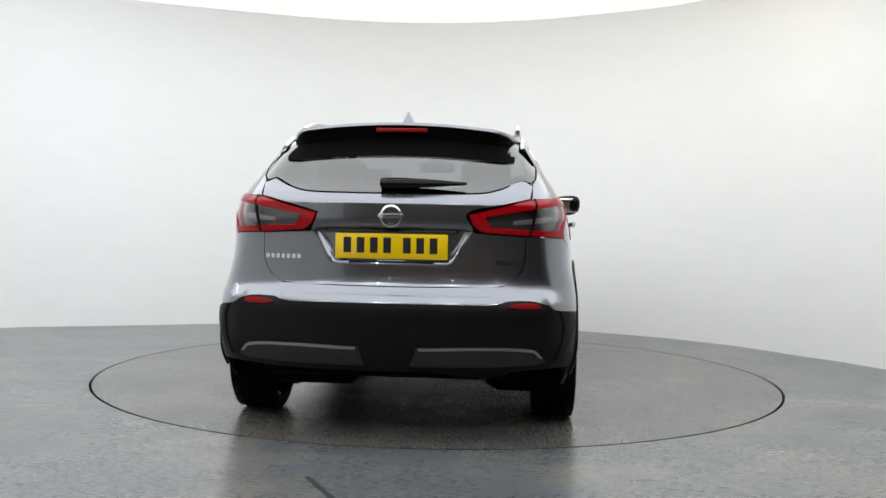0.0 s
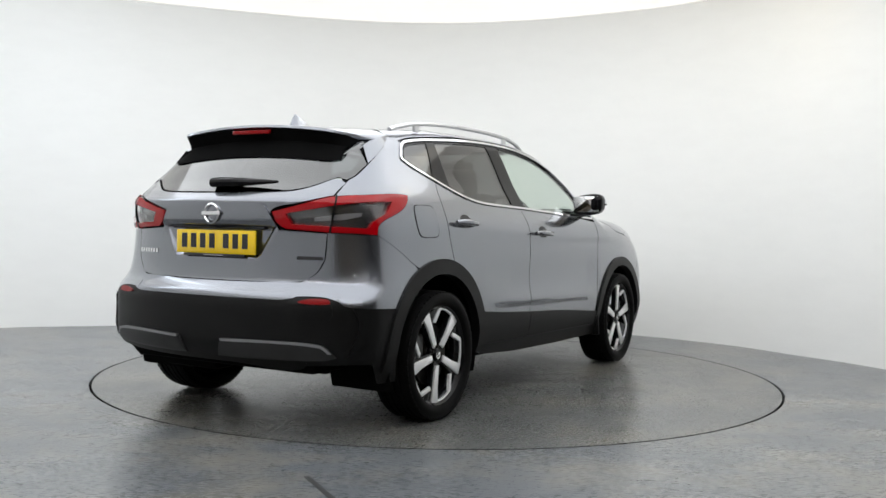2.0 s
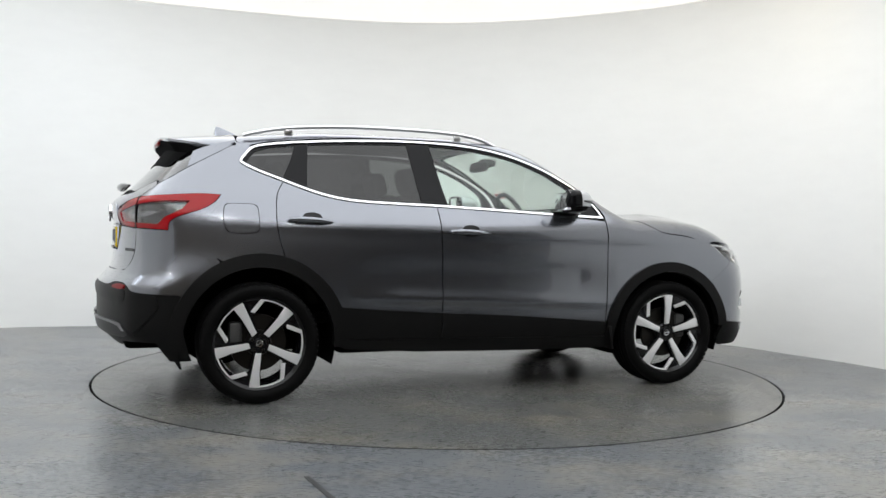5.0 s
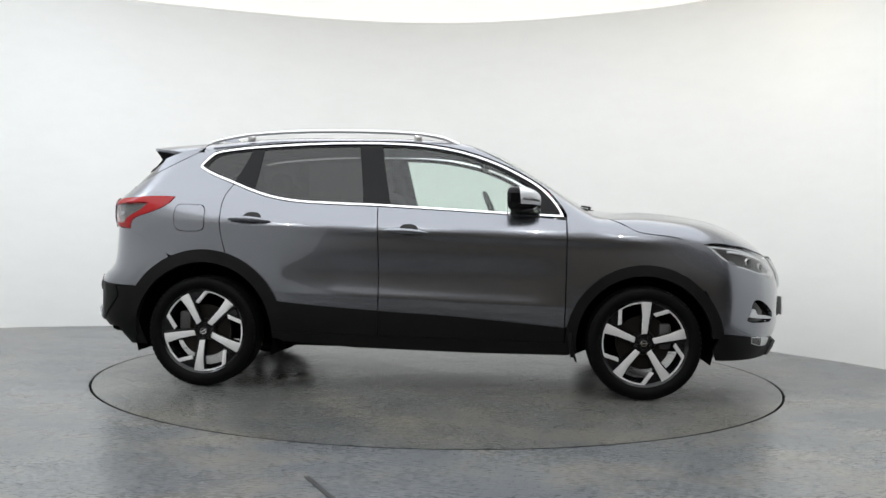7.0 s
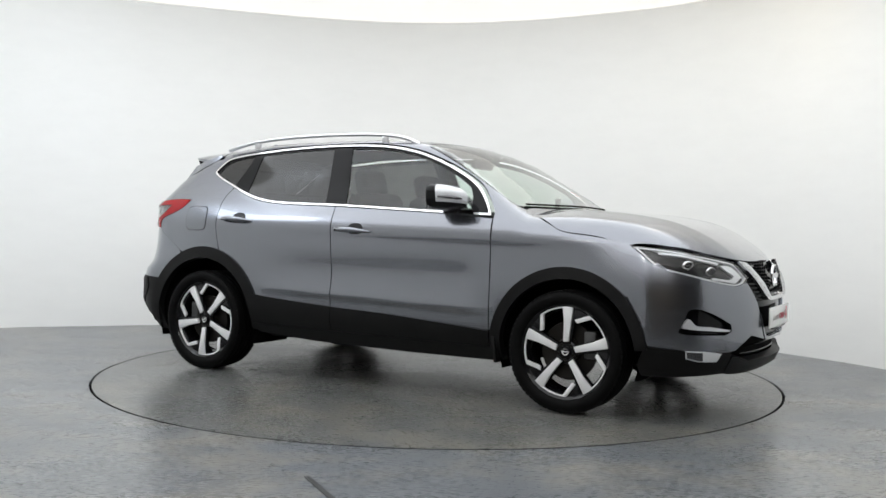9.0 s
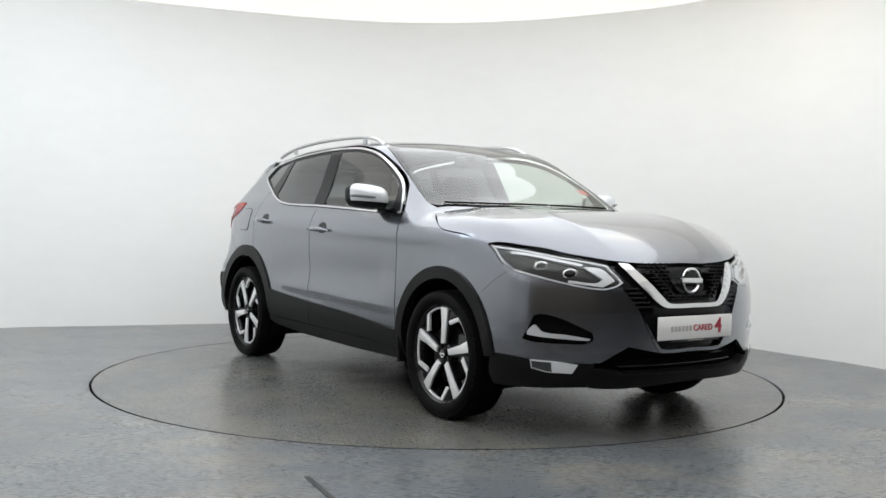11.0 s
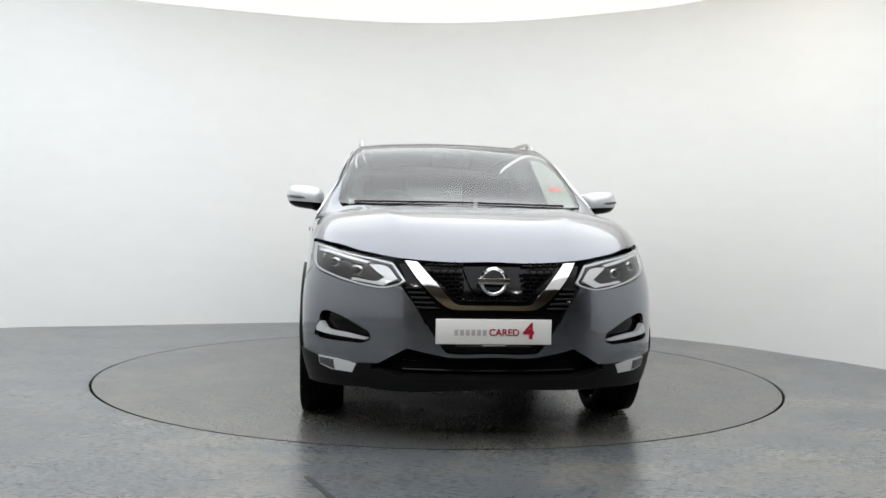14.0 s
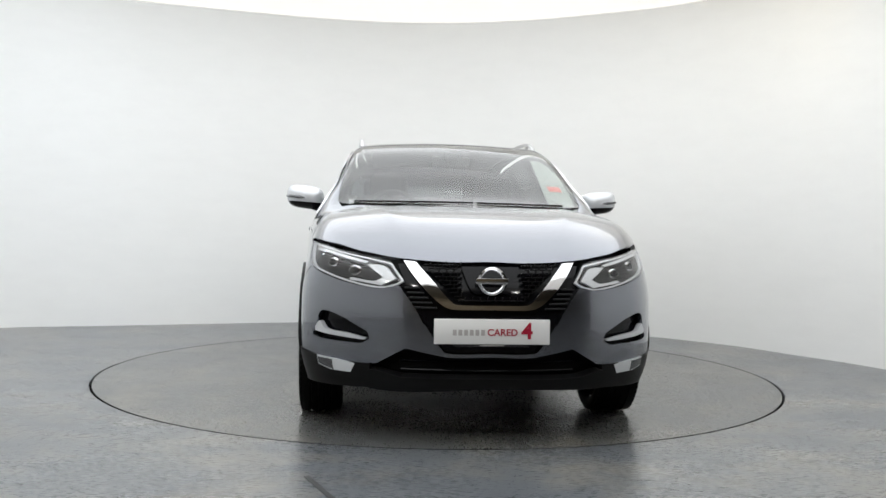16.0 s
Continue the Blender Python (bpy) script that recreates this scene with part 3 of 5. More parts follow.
roof_half = [(0.266, 0, 0), (0.263, 0.25, 0), (0.258, 0.552, 0), (0.12, 0.555, 0), (-0.3, 0.555, 0), (-0.8, 0.550, 0), (-1.25, 0.520, 0), (-1.40, 0.50, 0), (-1.42, 0.25, 0), (-1.425, 0, 0)]
glass_roof = mirror_half([(0.256, 0, 0), (0.253, 0.25, 0), (0.248, 0.49, 0), (-0.3, 0.48, 0), (-0.78, 0.47, 0), (-0.80, 0.25, 0), (-0.80, 0, 0)])
roof = skin_part("roof", skin(TOP, mirror_half(roof_half), gap=GAP, sharp=(2, 7, 11, 16), holes=[(glass_roof, (2, 4, 8, 10))]), PAINT, car, "painted rear part of the roof")
skin_part("glass_roof", skin(TOP, glass_roof, gap=0.002, sharp=(2, 4, 8, 10), thick=0.006), GLOSS_BLACK, roof, "dark glass roof panel")
skin_part("headliner", skin(TOP, mirror_half([(0.2, 0, 0), (0.15, 0.5, 0), (-1.35, 0.48, 0), (-1.4, 0, 0)]), off=-0.05, thick=0, sharp=ALL, step=0.08), HEADLINER, roof, "light grey cloth headliner")

# ------------------------------------------------ side panels
dlo_top = [(-1.412, 1.337), (-1.386, 1.388), (-1.335, 1.434), (-1.247, 1.455), (-1.085, 1.474), (-0.706, 1.500), (-0.347, 1.509), (-0.024, 1.497), (0.227, 1.456), (0.436, 1.387),
           (0.614, 1.300), (0.719, 1.230), (0.787, 1.160), (0.827, 1.102), (0.843, 1.064)]
dlo_bot = [(0.587, 1.073), (0.183, 1.092), (-0.271, 1.112), (-0.507, 1.118), (-0.788, 1.131), (-0.969, 1.163), (-1.18, 1.236)]
dlo = side(*dlo_top, *dlo_bot)
dlo_sharp = (14,)

rail_pts = on(SIDE, side(*[(0.868, 1.066), (0.850, 1.104), (0.80, 1.172), (0.735, 1.240), (0.625, 1.312), (0.44, 1.400), (0.23, 1.470), (-0.024, 1.512), (-0.347, 1.523), (-0.706, 1.515), (-1.085, 1.488), (-1.247, 1.469), (-1.36, 1.442)])) + \
    on(TOP, [(-1.42, -0.575, 0), (-1.402, -0.50, 0), (-1.25, -0.522, 0), (-0.8, -0.552, 0), (-0.3, -0.557, 0), (0.12, -0.557, 0), (0.262, -0.556, 0), (0.30, -0.607, 0), (0.60, -0.669, 0), (0.782, -0.699, 0), (0.914, -0.711, 0)])
SLANT = (0, 0.72, -0.69)
both("side_rail", PAINT, car, SLANT, rail_pts, label="painted windscreen pillar and roof edge", sharp=(0, 12, 14, 19, 20, 23), gap=0.0006, thick=0.012)

fdoor = side((0.858, 0.40), (0.861, 0.588), (0.863, 0.753), (0.863, 0.918), (0.858, 1.050), *dlo_bot[:3], (-0.258, 0.895), (-0.251, 0.693), (-0.251, 0.46))
front_door = both("front_door", PAINT, car, SIDE, fdoor, sharp=(0, 4, 7, 10), gap=GAP, thick=0.02, step=0.021, label="painted front door")
rdoor = side((-0.251, 0.46), (-0.251, 0.693), (-0.258, 0.895), *dlo_bot[2:], (-1.222, 1.165), (-1.236, 1.046), (-1.227, 0.943), (-1.205, 0.858), (-1.186, 0.806), *arc(-HUB, 0.487, 73, 22))
rear_door = both("rear_door", PAINT, car, SIDE, rdoor, sharp=(0, 3, 7, 12), gap=GAP, thick=0.02, step=0.021, label="painted rear door")
hood_line = on(TOP, [(x, -y, 0) for x, y in reversed(hood_edge[2:])])
head = [(1.660, -0.826, 0.919), (1.76, -0.81, 0.913), (1.88, -0.755, 0.901), (1.975, -0.675, 0.880), (2.075, -0.52, 0.851), (2.108, -0.45, 0.837), (2.155, -0.40, 0.770), (2.168, -0.39, 0.752), (2.165, -0.435, 0.727), (2.14, -0.51, 0.712),
        (2.06, -0.64, 0.733), (1.95, -0.765, 0.770), (1.84, -0.822, 0.800), (1.77, -0.834, 0.838), (1.711, -0.831, 0.886)]
head3 = on(FQ, head)
fender = on(SIDE, side((0.860, 0.42), (0.863, 0.588), (0.865, 0.753), (0.865, 0.918), (0.861, 1.056), (0.862, 1.105))) + on(TOP, [(0.915, -0.711, 0), (0.95, -0.70, 0)]) + hood_line + \
    [head3[0], head3[14], head3[13], head3[12]] + on(SIDE, side((1.730, 0.724), *arc(HUB, 0.45, 45, 168)))
FEND = (-0.15, 0.95, -0.25)
both("front_wing", PAINT, car, FEND, fender, sharp=(0, 4, 5, 7, 8, 13, 14, 17, 19), gap=0.0018, thick=0.02, step=0.022, label="painted front wing")
TL = (0.72, 0.69, 0)
lamp = [(-2.046, -0.355, 1.056), (-2.015, -0.500, 1.092), (-1.953, -0.634, 1.127), (-1.831, -0.749, 1.142), (-1.64, -0.781, 1.154), (-1.532, -0.788, 1.151), (-1.562, -0.805, 1.113), (-1.632, -0.816, 1.071),
        (-1.762, -0.812, 1.025), (-1.803, -0.802, 0.995), (-1.809, -0.801, 0.951), (-1.901, -0.736, 0.957), (-1.963, -0.626, 0.961), (-2.022, -0.419, 0.974), (-2.037, -0.375, 1.005)]
lamp3 = on(TL, lamp)
quarter = on(SIDE, side((-1.19, 0.81), (-1.205, 0.858), (-1.227, 0.943), (-1.236, 1.046), (-1.222, 1.165), (-1.182, 1.236), (-1.412, 1.337), (-1.386, 1.388), (-1.335, 1.434), (-1.34, 1.440))) + \
    on(TOP, [(-1.425, -0.578, 0)]) + on(SIDE, side((-1.517, 1.399), (-1.69, 1.304), (-1.80, 1.235))) + on(TL, [(-1.838, -0.651, 1.215), (-1.945, -0.650, 1.133)]) + lamp3[3:11] + \
    on(SIDE, side((-1.675, 0.874), (-1.58, 0.813), *arc(-HUB, 0.487, 113, 77)))
both("rear_quarter", PAINT, car, RQ, quarter, sharp=(0, 5, 6, 9, 10, 11, 15, 18, 21, 23, 25), gap=0.0015, thick=0.015, label="painted rear quarter panel")
flap = side((-1.516, 1.087), (-1.50, 1.100), (-1.438, 1.102), (-1.36, 1.099), (-1.340, 1.085), (-1.334, 1.027), (-1.334, 0.965), (-1.352, 0.947), (-1.42, 0.943), (-1.49, 0.947), (-1.510, 0.965), (-1.524, 1.02))
flap_seat = skin_part("fuel_flap_seat", skin(SIDE, inset(SIDE, flap, (), -0.0032), off=0.0012, thick=0.002), MATT_BLACK, car, "dark joint round the fuel flap")
skin_part("fuel_flap", skin(SIDE, flap, off=0.003, thick=0.002), PAINT, flap_seat, "rounded square fuel flap")

# window trim, frames and panes
both("window_trim", CHROME, car, SIDE, dlo, sharp=dlo_sharp, off=0.007, thick=0.016, step=0.025, label="bright chrome trim round the side windows", holes=[(inset(SIDE, dlo, dlo_sharp, 0.0115), ())])
panes = {
    "quarter_window": (TINT, side((-1.378, 1.337), (-1.355, 1.378), (-1.315, 1.412), (-1.24, 1.434), (-1.098, 1.452), (-1.125, 1.37), (-1.183, 1.252)), (0, 4, 6)),
    "rear_side_window": (TINT, side((-1.020, 1.458), (-0.70, 1.478), (-0.415, 1.487), (-0.362, 1.133), (-0.55, 1.130), (-0.79, 1.144), (-0.96, 1.175), (-1.045, 1.210)), (0, 2, 3, 7)),
    "front_side_window": (CLEAR, side((-0.272, 1.487), (-0.02, 1.474), (0.225, 1.433), (0.43, 1.362), (0.60, 1.274), (0.665, 1.225), (0.695, 1.160), (0.705, 1.083), (0.183, 1.105), (-0.198, 1.126)), (0, 7, 9))}
hole_list = [(p, s) for _, p, s in panes.values()]
frame_out = inset(SIDE, dlo, dlo_sharp, 0.012)
both("window_surround", GLOSS_BLACK, car, SIDE, frame_out, off=-0.002, thick=0.02, step=0.03, holes=hole_list, label="gloss black window pillars")
for nm, (mt, pts, sh) in panes.items():
    for ob in both(nm, mt, car, SIDE, pts, sharp=sh, off=-0.006, thick=0.004, label="dark tinted window glass" if mt is TINT else "clear window glass"):
        ob.visible_shadow = False

# black lower cladding
sill = side((-0.90, 0.345), (0.91, 0.325), (0.91, 0.27), (0.88, 0.252), (0.3, 0.25), (-0.4, 0.262), (-0.83, 0.29), (-0.90, 0.32))
both("sill_cladding", CLADDING, car, SIDE, sill, sharp=ALL, off=0.012, thick=0.03, step=0.045, label="black textured plastic sill cladding")
for doors, pts in ((front_door, side((-0.251, 0.490), (0.2, 0.469), (0.535, 0.445), (0.86, 0.418), (0.86, 0.326), (-0.251, 0.338))),
                   (rear_door, side((-0.88, 0.534), (-0.619, 0.513), (-0.251, 0.490), (-0.251, 0.338), (-0.90, 0.346), (-0.895, 0.45)))):
    both("door_cladding", CLADDING, doors, SIDE, pts, sharp=(0, 2, 3, 4, 5), off=0.010, gap=0.0022, thick=0.03, step=0.04, label="black textured plastic door cladding")
both("arch_trim", CLADDING, car, SIDE, side(*arc(HUB, 0.459, 6, 190, 24), *arc(HUB, 0.395, 190, 6, 22)), sharp=(0, 24, 25, 47), off=0.012, thick=0.05, step=0.03, label="black plastic front arch trim")
both("arch_trim", CLADDING, car, (0.12, 1, 0), side(*arc(-HUB, 0.497, -4, 184, 26), *arc(-HUB, 0.420, 184, -4, 24)), sharp=(0, 26, 27, 51), off=0.010, thick=0.05, step=0.03, label="black plastic rear arch trim")

# ------------------------------------------------ tail
gate_low = mirror_half([(-2.0, 0, 0.717), (-2.0, 0.241, 0.719), (-2.0, 0.515, 0.726), (-2.0, 0.583, 0.769), (-2.0, 0.617, 0.832), (-2.0, 0.624, 0.958), (-2.0, 0.385, 0.972), (-2.0, 0.350, 1.058),
                        (-2.0, 0.50, 1.098), (-2.0, 0.640, 1.134), (-2.0, 0.652, 1.200), (-2.0, 0.597, 1.222), (-2.0, 0.50, 1.178), (-2.0, 0.415, 1.157), (-2.0, 0.2, 1.150), (-2.0, 0, 1.149)])
tailgate = skin_part("tailgate", skin(REAR, gate_low, sharp=(5, 6, 7, 9, 10, 11, 20, 21, 22, 24, 25, 26), gap=0.0034, thick=0.02, step=0.017), PAINT, car, "painted tailgate below the rear window")
skin_part("tailgate_lining", skin(REAR, mirror_half([(-2, 0, 0.69), (-2, 0.52, 0.70), (-2, 0.61, 0.76), (-2, 0.65, 0.83), (-2, 0.66, 1.18), (-2, 0, 1.13)]), off=-0.022, thick=0, sharp=ALL, step=0.06), MATT_BLACK, tailgate, "dark lining behind the tailgate joint")
glass_edge = [(-2.0, abs(y) - 0.003, z - 0.002) for x, y, z in on(SIDE, side((-1.80, 1.237), (-1.69, 1.304), (-1.60, 1.354), (-1.517, 1.397)))]
rear_glass_half = mirror_half([(-2.0, 0, 1.155), (-2.0, 0.2, 1.156), (-2.0, 0.415, 1.163), (-2.0, 0.50, 1.184), (-2.0, 0.598, 1.228), (-2.0, 0.640, 1.216)] + glass_edge + [(-2.0, 0.50, 1.43), (-2.0, 0, 1.45)])
rear_glass = skin_part("rear_window", skin(REAR, rear_glass_half, off=-0.002, thick=0.005), REAR_TINT, car, "dark tinted rear window")
rear_glass.visible_shadow = False
skin_part("rear_window_border", skin(REAR, rear_glass_half, off=-0.007, thick=0, holes=[(inset(REAR, rear_glass_half, (), 0.03), ())]), MATT_BLACK, rear_glass, "black printed border")
# raised handle panel and plate recess
skin_part("tailgate_garnish", skin(REAR, mirror_half([(-2.0, 0, 1.100), (-2.0, 0.28, 1.097), (-2.0, 0.315, 1.085), (-2.0, 0.375, 0.99), (-2.0, 0.36, 0.981), (-2.0, 0, 0.986)]), off=0.008, thick=0.012, sharp=(3, 8)), PAINT, tailgate, "raised painted panel above the plate")

cover = skin(REAR, mirror_half([(-2, 0, 0.716), (-2, 0.241, 0.718), (-2, 0.515, 0.724), (-2, 0.52, 0.655), (-2, 0.469, 0.645), (-2, 0.3, 0.645), (-2, 0, 0.645)]), sharp=(2, 3, 9, 10), gap=0, thick=0.012)
for sgn in (1, -1):
    corner = [(-2.018, -0.515, 0.724), (-1.986, -0.583, 0.769), (-1.969, -0.617, 0.832), (-1.963, -0.624, 0.957), (-1.901, -0.736, 0.953), (-1.810, -0.801, 0.949)] + \
        on(SIDE, side((-1.675, 0.872), (-1.578, 0.811), *arc(-HUB, 0.487, 116, 148, 6))) + [(-1.76, -0.875, 0.605), (-1.998, -0.759, 0.622), (-2.011, -0.729, 0.643), (-2.03, -0.66, 0.662), (-2.074, -0.535, 0.662), (-2.09, -0.515, 0.652)]
    corner = [(x, y * sgn, z) for x, y, z in corner]
    cover = skin((RC[0], RC[1] * sgn, 0), corner, sharp=(0, 3, 5, 7, 15), gap=0, thick=0.012, bm=cover)
skin_part("rear_bumper_cover", cover, PAINT, car, "painted upper rear bumper")
low = skin(REAR, mirror_half([(-2, 0, 0.648), (-2, 0.469, 0.648), (-2, 0.56, 0.665), (-2, 0.56, 0.33), (-2, 0.15, 0.325), (-2, 0, 0.325)]), sharp=(2, 3, 8, 9), off=-0.003, thick=0.012)
for sgn in (1, -1):
    corner = [(-2.08, -0.545, 0.663), (-2.026, -0.674, 0.664), (-2.011, -0.729, 0.643), (-1.998, -0.759, 0.622), (-1.745, -0.875, 0.602), (-1.735, -0.875, 0.42), (-1.715, -0.86, 0.245), (-1.815, -0.82, 0.240), (-1.87, -0.83, 0.345), (-1.95, -0.76, 0.345), (-2.05, -0.545, 0.33)]
    low = skin((RC[0], RC[1] * sgn, 0), [(x, y * sgn, z) for x, y, z in corner], sharp=(0, 4, 6, 7, 8, 10), off=-0.003, thick=0.012, bm=low)
rear_bumper = skin_part("rear_bumper", low, CLADDING, car, "black textured plastic lower rear bumper")
skin_part("bumper_step", skin(REAR, mirror_half([(-2, 0, 0.640), (-2, 0.469, 0.640), (-2, 0.545, 0.624), (-2, 0.70, 0.622), (-2, 0.69, 0.560), (-2, 0, 0.570)]), sharp=(3, 4, 8, 9)[:2], off=0.0, thick=0.02, step=0.02, crown=0.009), CLADDING, rear_bumper, "raised upper band of the bumper")
skin_part("number_plate_light_bar", skin(REAR, mirror_half([(-2.0, 0, 0.986), (-2.0, 0.30, 0.984), (-2.0, 0.31, 0.970), (-2.0, 0, 0.970)]), off=0.014, thick=0.02, sharp=ALL), GLOSS_BLACK, tailgate, "slim dark bar above the plate")
for sgn in (1, -1):
    skid = [(-2.152, -0.135, 0.446), (-2.107, -0.46, 0.452), (-2.047, -0.663, 0.440), (-2.02, -0.705, 0.405), (-2.0, -0.72, 0.382), (-2.026, -0.663, 0.368), (-2.121, -0.25, 0.360), (-2.130, -0.105, 0.360)]
    skid = [(x, y * sgn, z) for x, y, z in skid]
    skin_part("skid_plate", skin(REAR, skid, sharp=(0, 4, 7), off=0.004, thick=0.03, crown=0.012, step=0.02), SKID, rear_bumper, "dark silver skid plate")
    # highlight on the plate's upper edge, put on as a paler strip
    rim_line = [(-2.152, -0.140, 0.446), (-2.107, -0.46, 0.452), (-2.047, -0.663, 0.440), (-2.02, -0.703, 0.405), (-2.03, -0.690, 0.404), (-2.05, -0.655, 0.430), (-2.107, -0.46, 0.441), (-2.152, -0.146, 0.435)]
    skin_part("skid_highlight", skin(REAR, [(x, y * sgn, z) for x, y, z in rim_line], sharp=(0, 3, 4, 7), off=0.014, thick=0.012, step=0.012), SKID_HIGHLIGHT, rear_bumper, "dull silver strip painted as the highlight on the skid plate's upper edge")
    vane = [(-1.965, -0.778, 0.615), (-1.86, -0.838, 0.600), (-1.845, -0.845, 0.54), (-1.90, -0.815, 0.46), (-1.975, -0.760, 0.385), (-1.95, -0.785, 0.47), (-1.94, -0.795, 0.55)]
    skin_part("corner_vane", skin((RC[0], RC[1] * sgn, 0), [(x, y * sgn, z) for x, y, z in vane], sharp=(0, 1, 4), off=0.004, thick=0.02, step=0.016, crown=0.010), CLADDING, rear_bumper, "raised black corner of the bumper")
    refl = [(-2.081, -0.545, 0.637), (-2.058, -0.60, 0.652), (-2.026, -0.685, 0.650), (-2.032, -0.695, 0.632), (-2.078, -0.60, 0.628)]
    skin_part("reflector", skin((0.9, 0.43 * sgn, 0), [(x, y * sgn, z) for x, y, z in refl], off=0.004, thick=0.01, step=0.015), DARK_RED, rear_bumper, "dark red reflector")

both("joint_backing", PAINT, car, SIDE, side((-1.805, 0.975), (-1.67, 0.893), (-1.565, 0.832), (-1.560, 0.795), (-1.67, 0.850), (-1.82, 0.925)), sharp=ALL, off=-0.0015, thick=0, step=0.02)
both("joint_backing", PAINT, car, SIDE, side((1.81, 0.835), (1.715, 0.738), (1.62, 0.672), (1.66, 0.650), (1.75, 0.712), (1.86, 0.800)), sharp=ALL, off=-0.0015, thick=0, step=0.02)

# tail lamps
TL = (0.72, 0.69, 0)
lamp_sharp = (0, 5, 8, 10, 13)
core = [(-2.03, -0.425, 1.046), (-1.96, -0.64, 1.085), (-1.83, -0.76, 1.106), (-1.70, -0.80, 1.110), (-1.76, -0.815, 1.060), (-1.835, -0.79, 1.015), (-1.855, -0.776, 0.986), (-1.902, -0.737, 0.986), (-2.018, -0.455, 0.998)]
core3 = on(TL, core)
for flip in (False, True):
    red = skin_part("tail_lamp", skin(TL, lamp3, sharp=lamp_sharp, off=0.004, thick=0.03, step=0.02, gap=0.002, holes=[(core3, (0, 3, 8))], crown=0.006), RED_LENS, car, "red wraparound tail lamp with clear centre", flip)
    skin_part("lamp_reflector", skin(TL, core3, sharp=(0, 3, 8), off=-0.016, thick=0, step=0.02), SMOKE, red, "smoked silver reflector", flip)
    pane = skin_part("lamp_lens", skin(TL, core3, sharp=(0, 3, 8), off=0.005, thick=0.003, step=0.02), LENS, red, "clear lens", flip)
    pane.visible_shadow = False
    light_bar = on(TL, [(-1.99, -0.56, 1.030), (-1.92, -0.70, 1.052), (-1.86, -0.75, 1.058), (-1.87, -0.75, 1.040), (-1.93, -0.69, 1.020), (-1.99, -0.56, 1.010)])
    skin_part("lamp_bulb", skin(TL, light_bar, sharp=ALL, off=-0.010, thick=0.005, step=0.02), BULB, red, "clear reversing light", flip)
    seam = on(TL, [(-1.938, -0.650, 1.132), (-1.962, -0.650, 1.047), (-1.959, -0.630, 0.958), (-1.953, -0.637, 0.958), (-1.957, -0.657, 1.047), (-1.933, -0.656, 1.132)])
    skin_part("lamp_joint", skin(TL, seam, sharp=(0, 2, 3, 5), off=0.0105, thick=0.012, step=0.02), GLOSS_BLACK, red, "dark joint between the lamp halves", flip)


